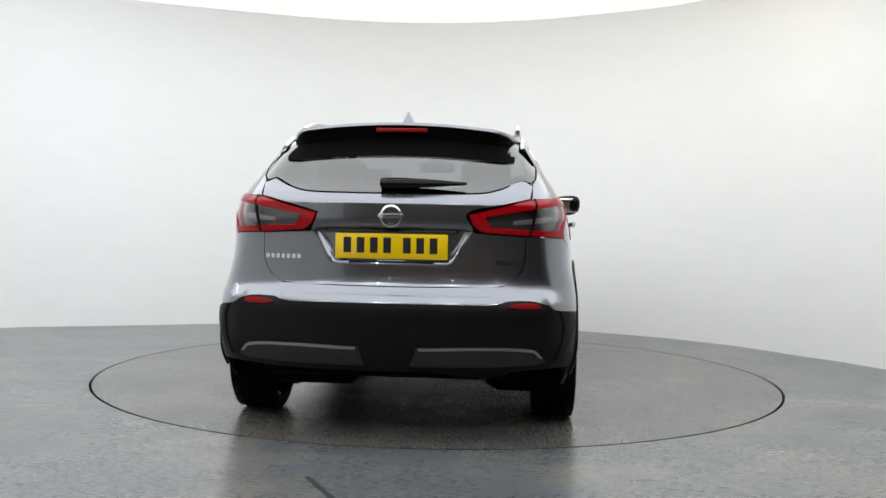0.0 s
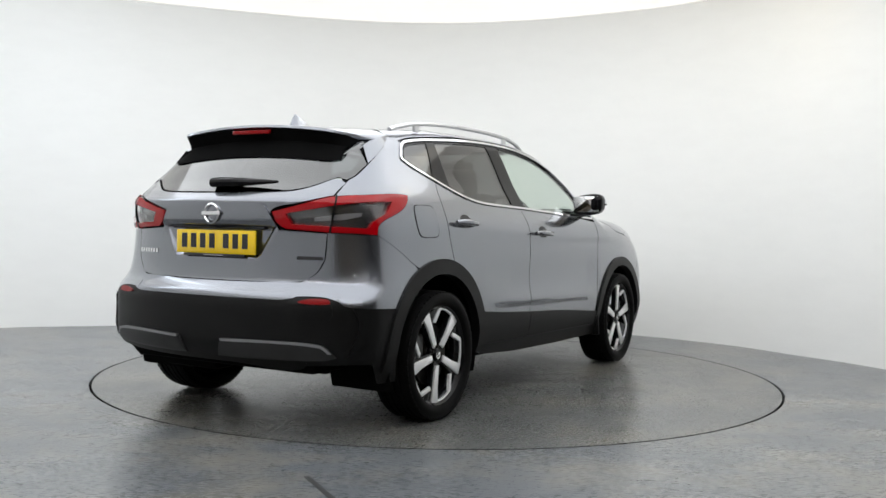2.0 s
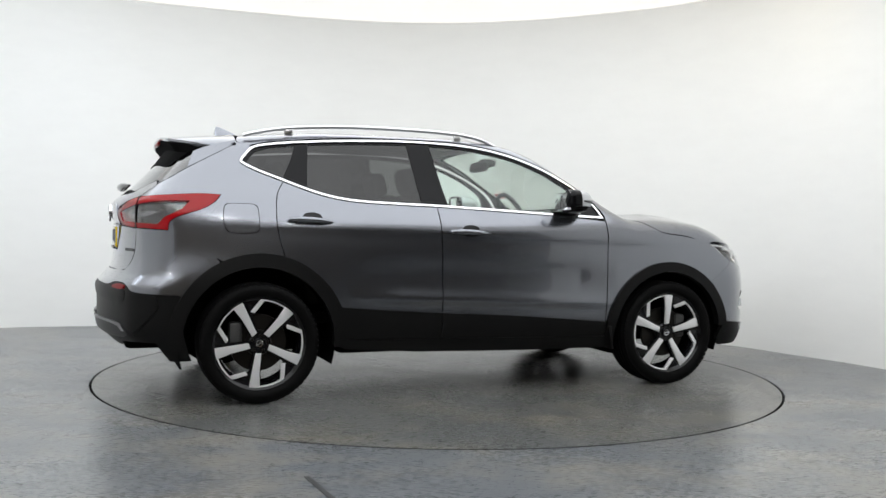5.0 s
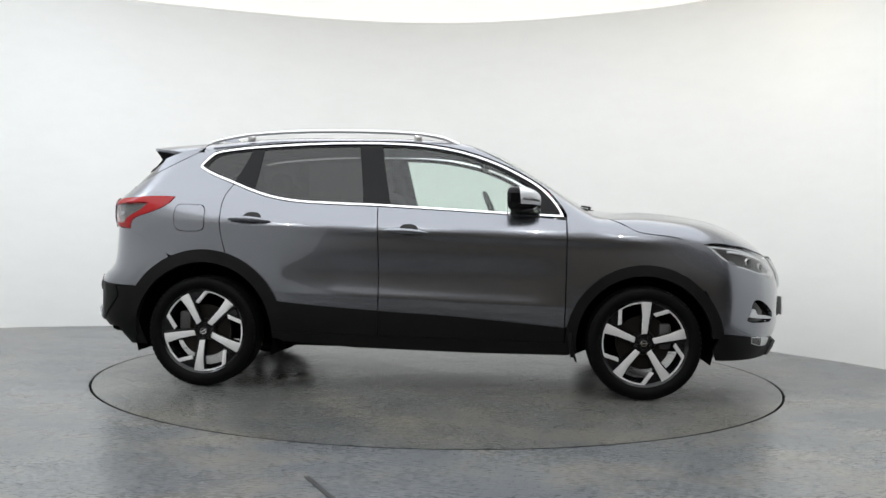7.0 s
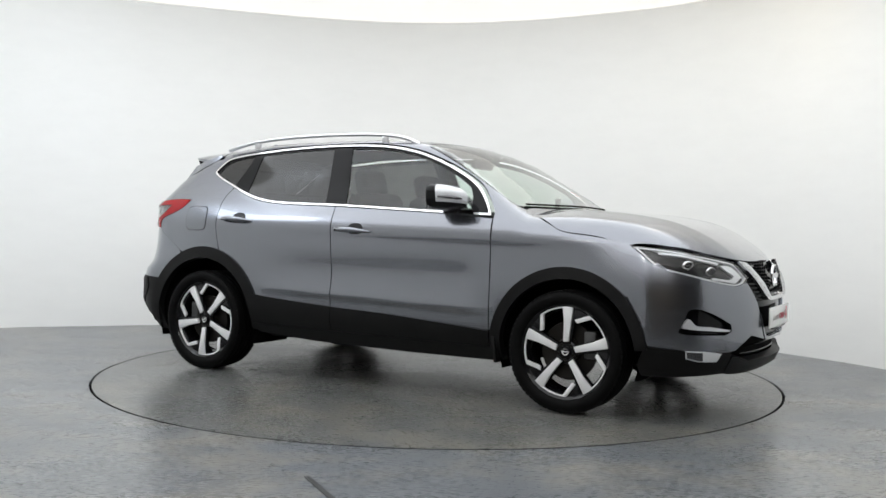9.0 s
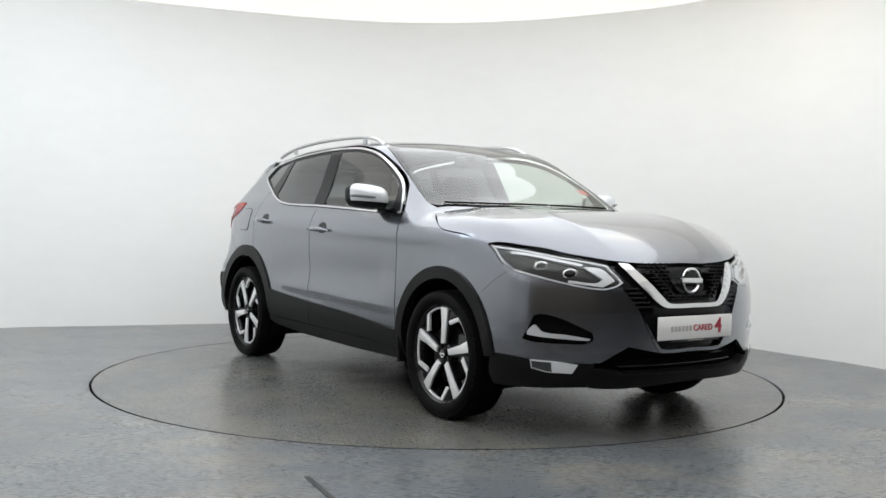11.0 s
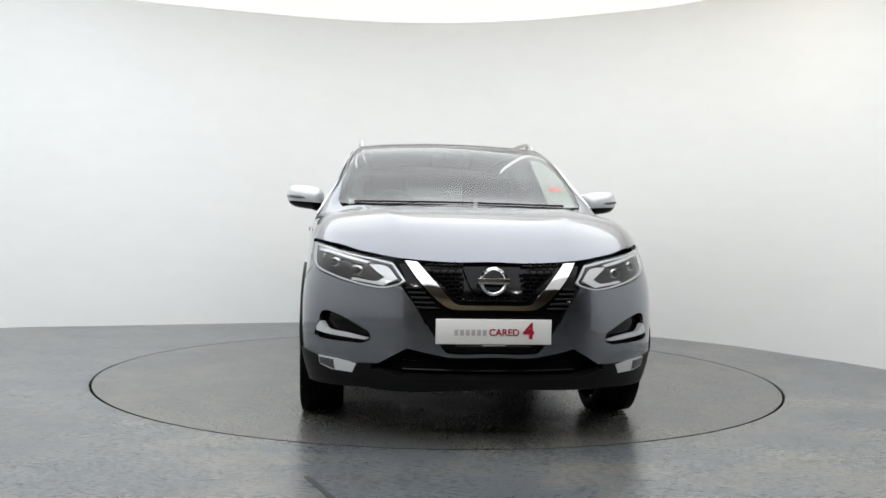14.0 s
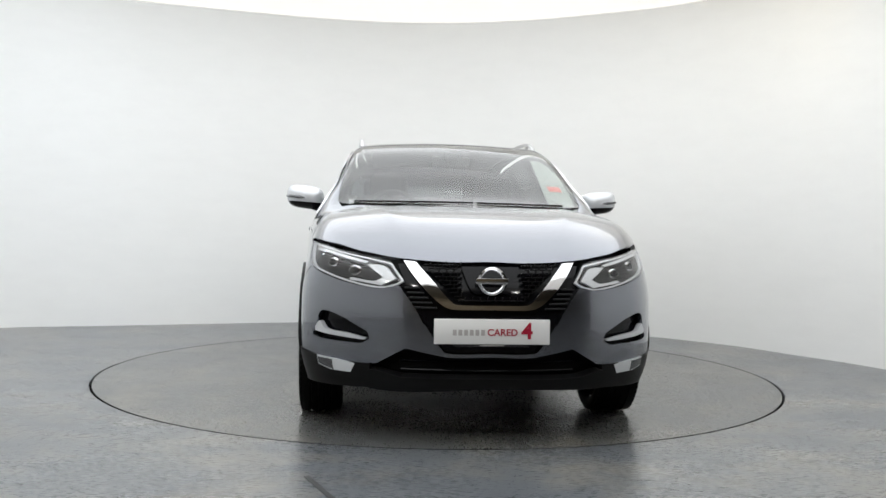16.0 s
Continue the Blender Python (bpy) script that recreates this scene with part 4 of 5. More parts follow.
# roof spoiler: painted top blade, gloss black wings and underside
def spoiler():
    bm = bmesh.new()
    ys = np.linspace(-0.60, 0.60, 49)
    rows = []
    for y in ys:
        a = abs(y)
        xf = -1.425
        e = min(1, max(0, (a - 0.45) / 0.15))
        xt = -1.815 + 0.10 * a * a + 0.30 * e ** 2
        if a > 0.56:
            xt = max(xt, -1.60)
        def top(x):
            return float(cubic(TX, TZ, TM, np.array([x]))[0]) - 0.15 * y * y - 0.028 * e * e
        pts = []
        for k in range(7):
            x = xf + (xt - xf) * k / 6
            pts.append((x, y, top(x) + 0.004 - (0.018 * e * e * k / 6)))
        pts.append((xt - 0.004, y, pts[-1][2] - 0.012))
        pts.append((xt + 0.02, y, pts[-1][2] - 0.016))
        rows.append([bm.verts.new(p) for p in pts])
    for a, b in zip(rows, rows[1:]):
        for k in range(len(a) - 1):
            bm.faces.new((a[k], b[k], b[k + 1], a[k + 1]))
    bmesh.ops.recalc_face_normals(bm, faces=bm.faces)
    blade = part("roof_spoiler", bm, PAINT, car, "painted roof spoiler blade")
    # underside and wings
    bm = bmesh.new()
    rows = []
    for y in ys[1:-1] * 0.975:
        a = abs(y)
        e = min(1, max(0, (a - 0.45) / 0.15))
        xt = -1.815 + 0.10 * a * a + 0.30 * e ** 2 + 0.006
        if a > 0.56:
            xt = max(xt, -1.60)
        zt = float(cubic(TX, TZ, TM, np.array([xt]))[0]) - 0.15 * y * y - 0.046 * e * e - 0.016
        zb = 1.338 - 0.04 * (a / 0.6) ** 2 + 0.02 * max(0, (a - 0.5) / 0.1)
        p = cast(np.array([[0.0, y, zb]]), np.array([1.0, 0, 0]))[0]
        mid = ((xt + p[0]) / 2 + 0.05, y, (zt + zb) / 2 + 0.015)
        rows.append([bm.verts.new(v) for v in ((xt, y, zt), ((xt + mid[0]) / 2, y, (zt + mid[2]) / 2 + 0.004), mid, (p[0] + 0.012, y, zb + 0.02), (p[0] - 0.006, y, zb))])
    for a, b in zip(rows, rows[1:]):
        for k in range(4):
            bm.faces.new((a[k], b[k], b[k + 1], a[k + 1]))
    bmesh.ops.recalc_face_normals(bm, faces=bm.faces)
    part("spoiler_underside", bm, MATT_BLACK, blade, "gloss black underside of the spoiler")
    # painted side fins
    for sgn in (-1, 1):
        bm = bmesh.new()
        low = on(SIDE, side((-1.43, 1.452), (-1.517, 1.402), (-1.61, 1.351), (-1.70, 1.303)))
        up = [(-1.43, -0.590, 1.470), (-1.53, -0.600, 1.444), (-1.61, -0.598, 1.420), (-1.665, -0.600, 1.395)]
        a = [bm.verts.new((x, sgn * -(abs(y) + 0.004), z)) for x, y, z in low]
        b = [bm.verts.new((x, -sgn * (abs(y) + 0.006), z)) for x, y, z in up]
        c = [bm.verts.new((x, -sgn * (abs(y) - 0.012), z - 0.004)) for x, y, z in up]
        for k in range(3):
            bm.faces.new((a[k], a[k + 1], b[k + 1], b[k]))
            bm.faces.new((b[k], b[k + 1], c[k + 1], c[k]))
        bmesh.ops.recalc_face_normals(bm, faces=bm.faces)
        part("spoiler_fin", bm, PAINT, blade, "painted side fin of the spoiler")
    bm = bmesh.new()
    box(bm, -1.812, -0.01, 1.464, 0.014, 0.25, 0.020, bev=0.004)
    part("brake_light", bm, DARK_RED, blade, "slim red high-level brake light")


spoiler()

# ------------------------------------------------ nose
bump_r = [head3[12], head3[11], head3[10], head3[9], head3[8], (2.170, -0.412, 0.729),
          (2.211, -0.342, 0.628), (2.222, -0.298, 0.544), (2.231, -0.235, 0.445), (2.234, -0.205, 0.422), (2.238, -0.195, 0.408), (2.215, -0.30, 0.428), (2.196, -0.385, 0.445),
          (2.14, -0.513, 0.369), (2.085, -0.615, 0.369), (2.024, -0.705, 0.374), (1.905, -0.815, 0.39), (1.78, -0.868, 0.402), (1.752, -0.87, 0.47), (1.72, -0.875, 0.56), (1.657, -0.875, 0.672), (1.73, -0.862, 0.724)]
recess = [(1.965, -0.776, 0.590), (2.002, -0.741, 0.598), (2.060, -0.665, 0.572), (2.125, -0.556, 0.515), (2.130, -0.548, 0.480), (2.105, -0.59, 0.458), (1.962, -0.777, 0.466), (1.920, -0.811, 0.479), (1.945, -0.79, 0.535)]
bump3, recess3 = on(FQ, bump_r), on(FQ, recess)
bumper = both("front_bumper", PAINT, car, FQ, bump3, sharp=(0, 3, 5, 10, 12, 13, 17, 20), gap=0.0015, thick=0.02, step=0.025, holes=[(recess3, (3, 5, 7))], label="painted front bumper side")
for k, flip in enumerate((False, True)):
    skin_part("air_intake", skin(FQ, inset(FQ, recess3, (3, 5, 7), -0.004), off=-0.035, thick=0, step=0.03), GLOSS_BLACK, bumper[k], "black side air intake", flip)
    drl = on(FQ, [(1.940, -0.795, 0.518), (1.962, -0.777, 0.546), (1.972, -0.768, 0.543), (1.995, -0.745, 0.513), (2.06, -0.66, 0.502), (2.122, -0.561, 0.484), (2.118, -0.568, 0.477), (2.05, -0.67, 0.484), (1.985, -0.757, 0.492), (1.940, -0.795, 0.500)])
    skin_part("trim_blade", skin(FQ, drl, sharp=(0, 2, 5, 9), off=0.004, thick=0.022, step=0.012, crown=0.004), SILVER, bumper[k], "bright silver trim blade", flip)
    fog = on(FQ, [(1.950, -0.782, 0.384), (2.03, -0.695, 0.378), (2.088, -0.605, 0.364), (2.070, -0.626, 0.322), (2.0, -0.722, 0.326), (1.952, -0.775, 0.343)])
    fog_half = on(FQ, [(1.950, -0.782, 0.384), (2.02, -0.705, 0.379), (2.022, -0.700, 0.324), (2.0, -0.722, 0.326), (1.952, -0.775, 0.343)])
    skin_part("fog_lamp", skin(FQ, fog, sharp=ALL, off=0.008, thick=0.02, step=0.015), WHITE_LENS, bumper[k], "clear fog lamp", flip)
    skin_part("fog_reflector", skin(FQ, inset(FQ, fog_half, ALL, 0.006), off=0.0105, thick=0.004, step=0.015), SMOKE, bumper[k], "mottled reflector of the fog lamp", flip)

# grille, intake and lip
black = mirror_half([(2.2, 0, 0.845), (2.2, 0.3, 0.845), (2.15, 0.425, 0.838), (2.16, 0.400, 0.77), (2.167, 0.418, 0.735), (2.211, 0.350, 0.628), (2.222, 0.306, 0.544), (2.231, 0.243, 0.445), (2.2, 0.215, 0.415), (2.2, 0, 0.415)])
grille = skin_part("grille_panel", skin(FRONT, black, sharp=(2, 3, 4, 14, 15, 16), off=-0.022, thick=0.01), GLOSS_BLACK, car, "gloss black grille panel")
vee = [(2.1, -0.395, 0.838), (2.17, -0.345, 0.765), (2.2, -0.272, 0.684), (2.2, -0.215, 0.640), (2.2, -0.175, 0.628), (2.2, 0, 0.627), (2.2, 0.175, 0.628), (2.2, 0.215, 0.640), (2.2, 0.272, 0.684), (2.17, 0.345, 0.765), (2.1, 0.395, 0.838),
       (2.1, 0.340, 0.834), (2.2, 0.263, 0.748), (2.2, 0.182, 0.660), (2.2, 0.155, 0.648), (2.2, 0, 0.647), (2.2, -0.155, 0.648), (2.2, -0.182, 0.660), (2.2, -0.263, 0.748), (2.1, -0.340, 0.834)]
skin_part("grille_trim", skin(FRONT, vee, sharp=(0, 10, 11, 19), off=0.006, thick=0.03, step=0.012, crown=0.018), CHROME, grille, "V-shaped chrome grille trim")
skin_part("lower_trim", skin(FRONT, mirror_half([(2.2, 0, 0.430), (2.2, 0.20, 0.430), (2.2, 0.232, 0.458), (2.2, 0.30, 0.56), (2.2, 0.306, 0.556), (2.2, 0.245, 0.45), (2.2, 0.21, 0.414), (2.2, 0, 0.414)]), sharp=(3, 4, 10, 11), off=0.004, thick=0.02, step=0.012), PAINT, grille, "painted lower surround of the grille")
intake = mirror_half([(2.2, 0, 0.420), (2.2, 0.21, 0.420), (2.2, 0.39, 0.455), (2.15, 0.52, 0.372), (2.12, 0.56, 0.330), (2.15, 0.48, 0.290), (2.2, 0, 0.290)])
skin_part("lower_intake", skin(FRONT, intake, sharp=(2,), off=-0.05, thick=0), MATT_BLACK, car, "black lower air intake")
bm = bmesh.new()
for z in (0.345, 0.385):
    sweep(bm, [(2.19 - 0.5 * abs(y) ** 2.4, y, z) for y in np.linspace(-0.40, 0.40, 17)], 0.006, 6)
part("intake_bar", bm, GLOSS_BLACK, grille, "thin black bars in the lower intake")
lip = skin(FRONT, mirror_half([(2.2, 0, 0.318), (2.2, 0.40, 0.316), (2.1, 0.52, 0.345), (2.1, 0.54, 0.345), (2.1, 0.54, 0.256), (2.2, 0, 0.268)]), sharp=(2, 3, 4, 9, 10, 11)[:6], off=0.012, thick=0.05)
for sgn in (1, -1):
    c = [(2.12, -0.535, 0.368), (2.085, -0.615, 0.368), (2.024, -0.705, 0.373), (1.905, -0.815, 0.389), (1.76, -0.868, 0.402), (1.735, -0.86, 0.30), (1.75, -0.84, 0.245), (1.95, -0.74, 0.248), (2.1, -0.535, 0.255)]
    c = [(x, y * sgn, z) for x, y, z in c]
    lip = skin((FQ[0], FQ[1] * sgn, 0), c, sharp=(0, 4, 6, 8), off=0.006, thick=0.03, bm=lip)
skin_part("front_lip", lip, CLADDING, car, "black textured plastic front lip")

# headlamps
HL = (-0.74, 0.62, -0.25)
head_sharp = (0, 5, 7)
for flip in (False, True):
    hl = skin_part("headlamp", skin(HL, head3, sharp=head_sharp, off=-0.028, thick=0, step=0.02), LAMP_AND_CUP_DARK, car, "clear slim headlamp with a bright edge light", flip)
    edge = inset(HL, head3, head_sharp, 0.004)
    inner = inset(HL, head3, head_sharp, 0.0115)
    skin_part("light_guide", skin(HL, edge, off=-0.010, thick=0.014, step=0.014, holes=[(inner, ())]), WHITE_LENS, hl, "pale light guide round the lamp", flip)
    arrow = on(FQ, [(2.06, -0.555, 0.826), (2.095, -0.47, 0.818), (2.145, -0.425, 0.762), (2.13, -0.49, 0.728), (2.05, -0.64, 0.748), (2.05, -0.64, 0.760), (2.105, -0.525, 0.748), (2.110, -0.472, 0.767), (2.075, -0.515, 0.800)])
    skin_part("arrow_light", skin(HL, arrow, sharp=(0, 2, 3, 4, 7), off=-0.012, thick=0.012, step=0.012), WHITE_LENS, hl, "arrow-shaped light strip", flip)
    for k, (at, r, mt, nm) in enumerate((((1.945, -0.725, 0.835), 0.026, CHROME, "projector_ring"), ((1.945, -0.725, 0.835), 0.020, GLOSS_BLACK, "projector_lens"),
                                         ((2.030, -0.610, 0.800), 0.028, CHROME, "projector_ring"), ((2.030, -0.610, 0.800), 0.023, GLOSS_BLACK, "projector_lens"))):
        c = on(FQ, [at])[0]
        nv = normals(np.array([c]))[0]
        k = k % 2
        bm = bmesh.new()
        lathe(bm, [(0.0, 0.0), (r, 0.0), (r, 0.012 + 0.006 * k), (r * 0.8, 0.018 + 0.006 * k), (0.0, 0.024 + 0.006 * k)], 24)
        q = Vector((0, 1, 0)).rotation_difference(Vector((nv[0], nv[1], nv[2] * 0.2)).normalized())
        bmesh.ops.transform(bm, matrix=Matrix.Translation(Vector(c) - Vector(nv) * 0.035) @ q.to_matrix().to_4x4() @ Matrix.Diagonal((1.25, 1, 0.85, 1)), verts=bm.verts)
        if flip:
            bmesh.ops.transform(bm, matrix=Matrix.Diagonal((1, -1, 1, 1)), verts=bm.verts)
            bmesh.ops.reverse_faces(bm, faces=bm.faces)
        part(nm, bm, mt, hl)
    brow = on(FQ, [(1.80, -0.795, 0.893), (1.90, -0.74, 0.884), (1.99, -0.655, 0.862), (2.06, -0.555, 0.838), (2.055, -0.565, 0.829), (1.985, -0.665, 0.851), (1.895, -0.748, 0.873), (1.80, -0.80, 0.880)])
    skin_part("brow_light", skin(HL, brow, sharp=(0, 3, 4, 7), off=-0.012, thick=0.012, step=0.012), WHITE_LENS, hl, "pale strip light along the upper edge", flip)
    cover_lens = skin_part("lamp_lens", skin(HL, head3, sharp=head_sharp, off=0.002, thick=0.004, step=0.02, gap=0.002), LENS, hl, "clear lens", flip)
    cover_lens.visible_shadow = False


# ------------------------------------------------ wheels
def polar(r, a):
    k = 1.09 if r > 0.1 else 1.0
    return (k * r * math.cos(radians(a)), k * r * math.sin(radians(a)))


def wheel_thing():
    """A wheel on its own axis (y), its outer face towards -y."""
    bm = bmesh.new()
    lathe(bm, [(0.252, -0.088), (0.257, -0.093), (0.2605, -0.091), (0.2600, -0.080), (0.250, -0.072), (0.236, -0.055), (0.222, 0.0), (0.224, 0.07), (0.250, 0.088), (0.258, 0.092), (0.250, 0.080), (0.234, 0.06), (0.214, 0.0), (0.226, -0.06), (0.242, -0.080)], 72, True)
    rim = part("wheel", bm, RIM_BLACK, car, "gloss black and machined alloy wheel")
    # tyre with rounded shoulders and tread grooves
    bm = bmesh.new()
    prof = [(0.256, -0.086), (0.261, -0.097), (0.272, -0.107), (0.290, -0.1125), (0.307, -0.1105), (0.320, -0.104), (0.3285, -0.095), (0.3325, -0.082)]
    for y in (-0.052, -0.018, 0.018, 0.052):
        prof += [(0.3345, y - 0.006), (0.3285, y - 0.004), (0.3285, y + 0.004), (0.3345, y + 0.006)]
    prof += [(0.3325, 0.082), (0.3285, 0.095), (0.320, 0.104), (0.307, 0.1105), (0.290, 0.1125), (0.272, 0.107), (0.261, 0.097), (0.256, 0.086)]
    lathe(bm, prof, 96)
    part("tyre", bm, RUBBER, rim, "black low-profile tyre")
    # tread blocks along the shoulder
    bm = bmesh.new()
    for k in range(66):
        a = 360 * k / 66
        for s in (-1, 1):
            m = Euler((0, -radians(a), 0)).to_matrix()
            box(bm, *(m @ Vector((0.3245, s * 0.0905, 0))), 0.0095, 0.026, 0.021, m)
    tagged(part("tread", bm, RUBBER, rim, "shoulder tread blocks", False), kind="stuff")
    # black webs behind the machined faces
    bm = bmesh.new()
    lathe(bm, [(0.0, -0.070), (0.052, -0.070), (0.060, -0.062), (0.060, -0.03), (0.0, -0.03)], 32)
    part("wheel_hub", bm, RIM_BLACK, rim, "gloss black wheel hub")
    for k in range(5):
        a = 87.5 + 72 * k
        bm = prism(bmesh.new(), [polar(0.232, a + 9), polar(0.232, a - 12), polar(0.15, a - 14), polar(0.05, a - 28), polar(0.045, a + 28), polar(0.15, a + 9)], -0.072, -0.040, 0.003)
        part("spoke_back", bm, RIM_BLACK, rim)
        bm = prism(bmesh.new(), [polar(0.232, a + 34), polar(0.232, a + 47), polar(0.232, a + 60), polar(0.19, a + 60), polar(0.140, a + 62), polar(0.165, a + 55)], -0.074, -0.045, 0.003)
        part("wheel_web", bm, RIM_BLACK, rim)
    for k in range(5):
        a = 87.5 + 72 * k
        bm = bmesh.new()
        prism(bm, [polar(0.235, a + 7.4), polar(0.2365, a + 0.5), polar(0.235, a - 7.0), polar(0.15, a - 8.4), polar(0.06, a - 15), polar(0.056, a + 17), polar(0.15, a + 6.6)], -0.0825, -0.066, 0.002)
        part("spoke", bm, ALLOY, rim, "bright machined spoke face")
        bm = bmesh.new()
        inner = [polar(0.2160, a + 36 - 29 * q / 8) for q in range(9)]
        prism(bm, [polar(0.2355, a + 6 + 31.5 * q / 8) for q in range(9)] + [polar(0.2355, a + 38.8), polar(0.168, a + 58.5), polar(0.156, a + 52)] + inner, -0.0815, -0.066, 0.0015)
        part("spoke_hook", bm, ALLOY, rim, "thin machined hook along the rim")
    bm = lathe(bmesh.new(), [(0.0, -0.082), (0.026, -0.082), (0.030, -0.078), (0.030, -0.06), (0.0, -0.06)], 28)
    cap = part("centre_cap", bm, GLOSS_BLACK, rim, "black centre cap with a silver ring")
    bm = lathe(bmesh.new(), [(0.014, -0.0825), (0.019, -0.0835), (0.019, -0.081), (0.014, -0.081)], 24, True)
    box(bm, 0, -0.0828, 0, 0.046, 0.002, 0.008, bev=0.0008)
    part("cap_ring", bm, CHROME, cap)
    for k in range(5):
        x, z = polar(0.044, 51 + 72 * k)
        bm = lathe(bmesh.new(), [(0.0, -0.078), (0.008, -0.078), (0.0095, -0.074), (0.0095, -0.06)], 6)
        bmesh.ops.translate(bm, vec=(x, 0, z), verts=bm.verts)
        part("wheel_nut", bm, STEEL, rim)
    bm = lathe(bmesh.new(), [(0.07, -0.030), (0.158, -0.030), (0.160, -0.020), (0.158, -0.008), (0.07, -0.008)], 48, True)
    lathe(bm, [(0.0, -0.045), (0.068, -0.045), (0.074, -0.030), (0.074, 0.03), (0.0, 0.03)], 32)
    part("brake_disc", bm, STEEL, rim, "steel brake disc")
    return rim


wheel = wheel_thing()
wheel.matrix_basis = pose(HUB, -0.778, AXLE_Z)
for x, s, a in ((-HUB, -1, -32.5), (HUB, 1, 30), (-HUB, 1, 50)):
    copy_thing(wheel, pose(x, s * 0.778, AXLE_Z, 0, a, 180 if s > 0 else 0))

for x in (HUB, -HUB):
    for s in (-1, 1):
        # brake caliper and arch lining
        bm = bmesh.new()
        m = Euler((0, radians(30 if x > 0 else 150), 0)).to_matrix()
        box(bm, x + (0.125 if x > 0 else -0.125), s * 0.79, AXLE_Z + 0.04, 0.07, 0.075, 0.15, bev=0.014)
        part("brake_caliper", bm, CALIPER, car, "grey metal brake caliper")
        bm = bmesh.new()
        r = 0.405 if x > 0 else 0.432
        pr = [(r, 0.845), (r + 0.01, 0.80), (r + 0.01, 0.50), (r - 0.06, 0.44), (0.05, 0.42)]
        rows = []
        for k in range(29):
            a = radians(-18 + 216 * k / 28)
            rows.append([bm.verts.new((x + q * math.cos(a), s * h, AXLE_Z + q * math.sin(a))) for q, h in pr])
        for a, b in zip(rows, rows[1:]):
            for k in range(len(pr) - 1):
                bm.faces.new((a[k], b[k], b[k + 1], a[k + 1]))
        part("arch_lining", bm, MATT_BLACK, car, "dark wheel arch lining")
        # mud flap behind the front wheel
        if x > 0:
            bm = bmesh.new()
            box(bm, x - 0.425, s * 0.800, 0.315, 0.022, 0.155, 0.15, Euler((0, radians(-8), 0)).to_matrix(), 0.006)
            part("mud_flap", bm, CLADDING, car, "black rubber mud flap")

# underside
bm = bmesh.new()
box(bm, 0.0, 0, 0.285, 3.4, 0.86, 0.10, bev=0.03)
box(bm, 0.0, 0, 0.30, 1.72, 1.52, 0.10, bev=0.03)
box(bm, 1.93, 0, 0.31, 0.26, 1.10, 0.08, bev=0.03)
box(bm, -1.88, 0, 0.34, 0.28, 1.20, 0.10, bev=0.03)
part("underbody", bm, MATT_BLACK, car, "dark underside of the car")
bm = sweep(bmesh.new(), [(-1.0, 0.40, 0.24), (-1.5, 0.42, 0.24), (-1.72, 0.44, 0.25)], 0.03, 10)
box(bm, -1.74, 0.40, 0.28, 0.20, 0.42, 0.13, bev=0.05)
part("exhaust", bm, MATT_BLACK, car, "dull steel exhaust silencer")
for s in (-1, 1):
    bm = sweep(bmesh.new(), [(-HUB - 0.03, s * 0.66, 0.29), (-HUB - 0.08, s * 0.40, 0.27), (-HUB - 0.05, s * 0.10, 0.30)], [0.045, 0.035, 0.04], 10)
    box(bm, -HUB - 0.20, s * 0.52, 0.262, 0.16, 0.10, 0.05, bev=0.015)
    part("suspension_arm", bm, MATT_BLACK, car, "dark rear suspension arm")
    bm = bmesh.new()
    for y in (0.10, 0.27, 0.44):
        box(bm, 1.95, s * y, 0.258, 0.05, 0.012, 0.035)
    part("undertray_fin", bm, MATT_BLACK, car, "small fins below the nose")


# ------------------------------------------------ handles, mirrors, rails, aerial, wipers
def bar_on_side(pts, out, half, name, mat, parent, label, flip, n=12, flat=1.0):
    P = rounded(pts, step=0.012, closed=False)
    P = np.array(on(SIDE, P))
    P[:, 1] -= np.interp(np.linspace(0, 1, len(P)), np.linspace(0, 1, len(out)), out)
    r = list(np.interp(np.linspace(0, 1, len(P)), np.linspace(0, 1, len(half)), half))
    bm = sweep(bmesh.new(), [tuple(p) for p in P], r, n, flat)
    if flip:
        bmesh.ops.transform(bm, matrix=Matrix.Diagonal((1, -1, 1, 1)), verts=bm.verts)
        bmesh.ops.reverse_faces(bm, faces=bm.faces)
    return part(name, bm, mat, parent, label)


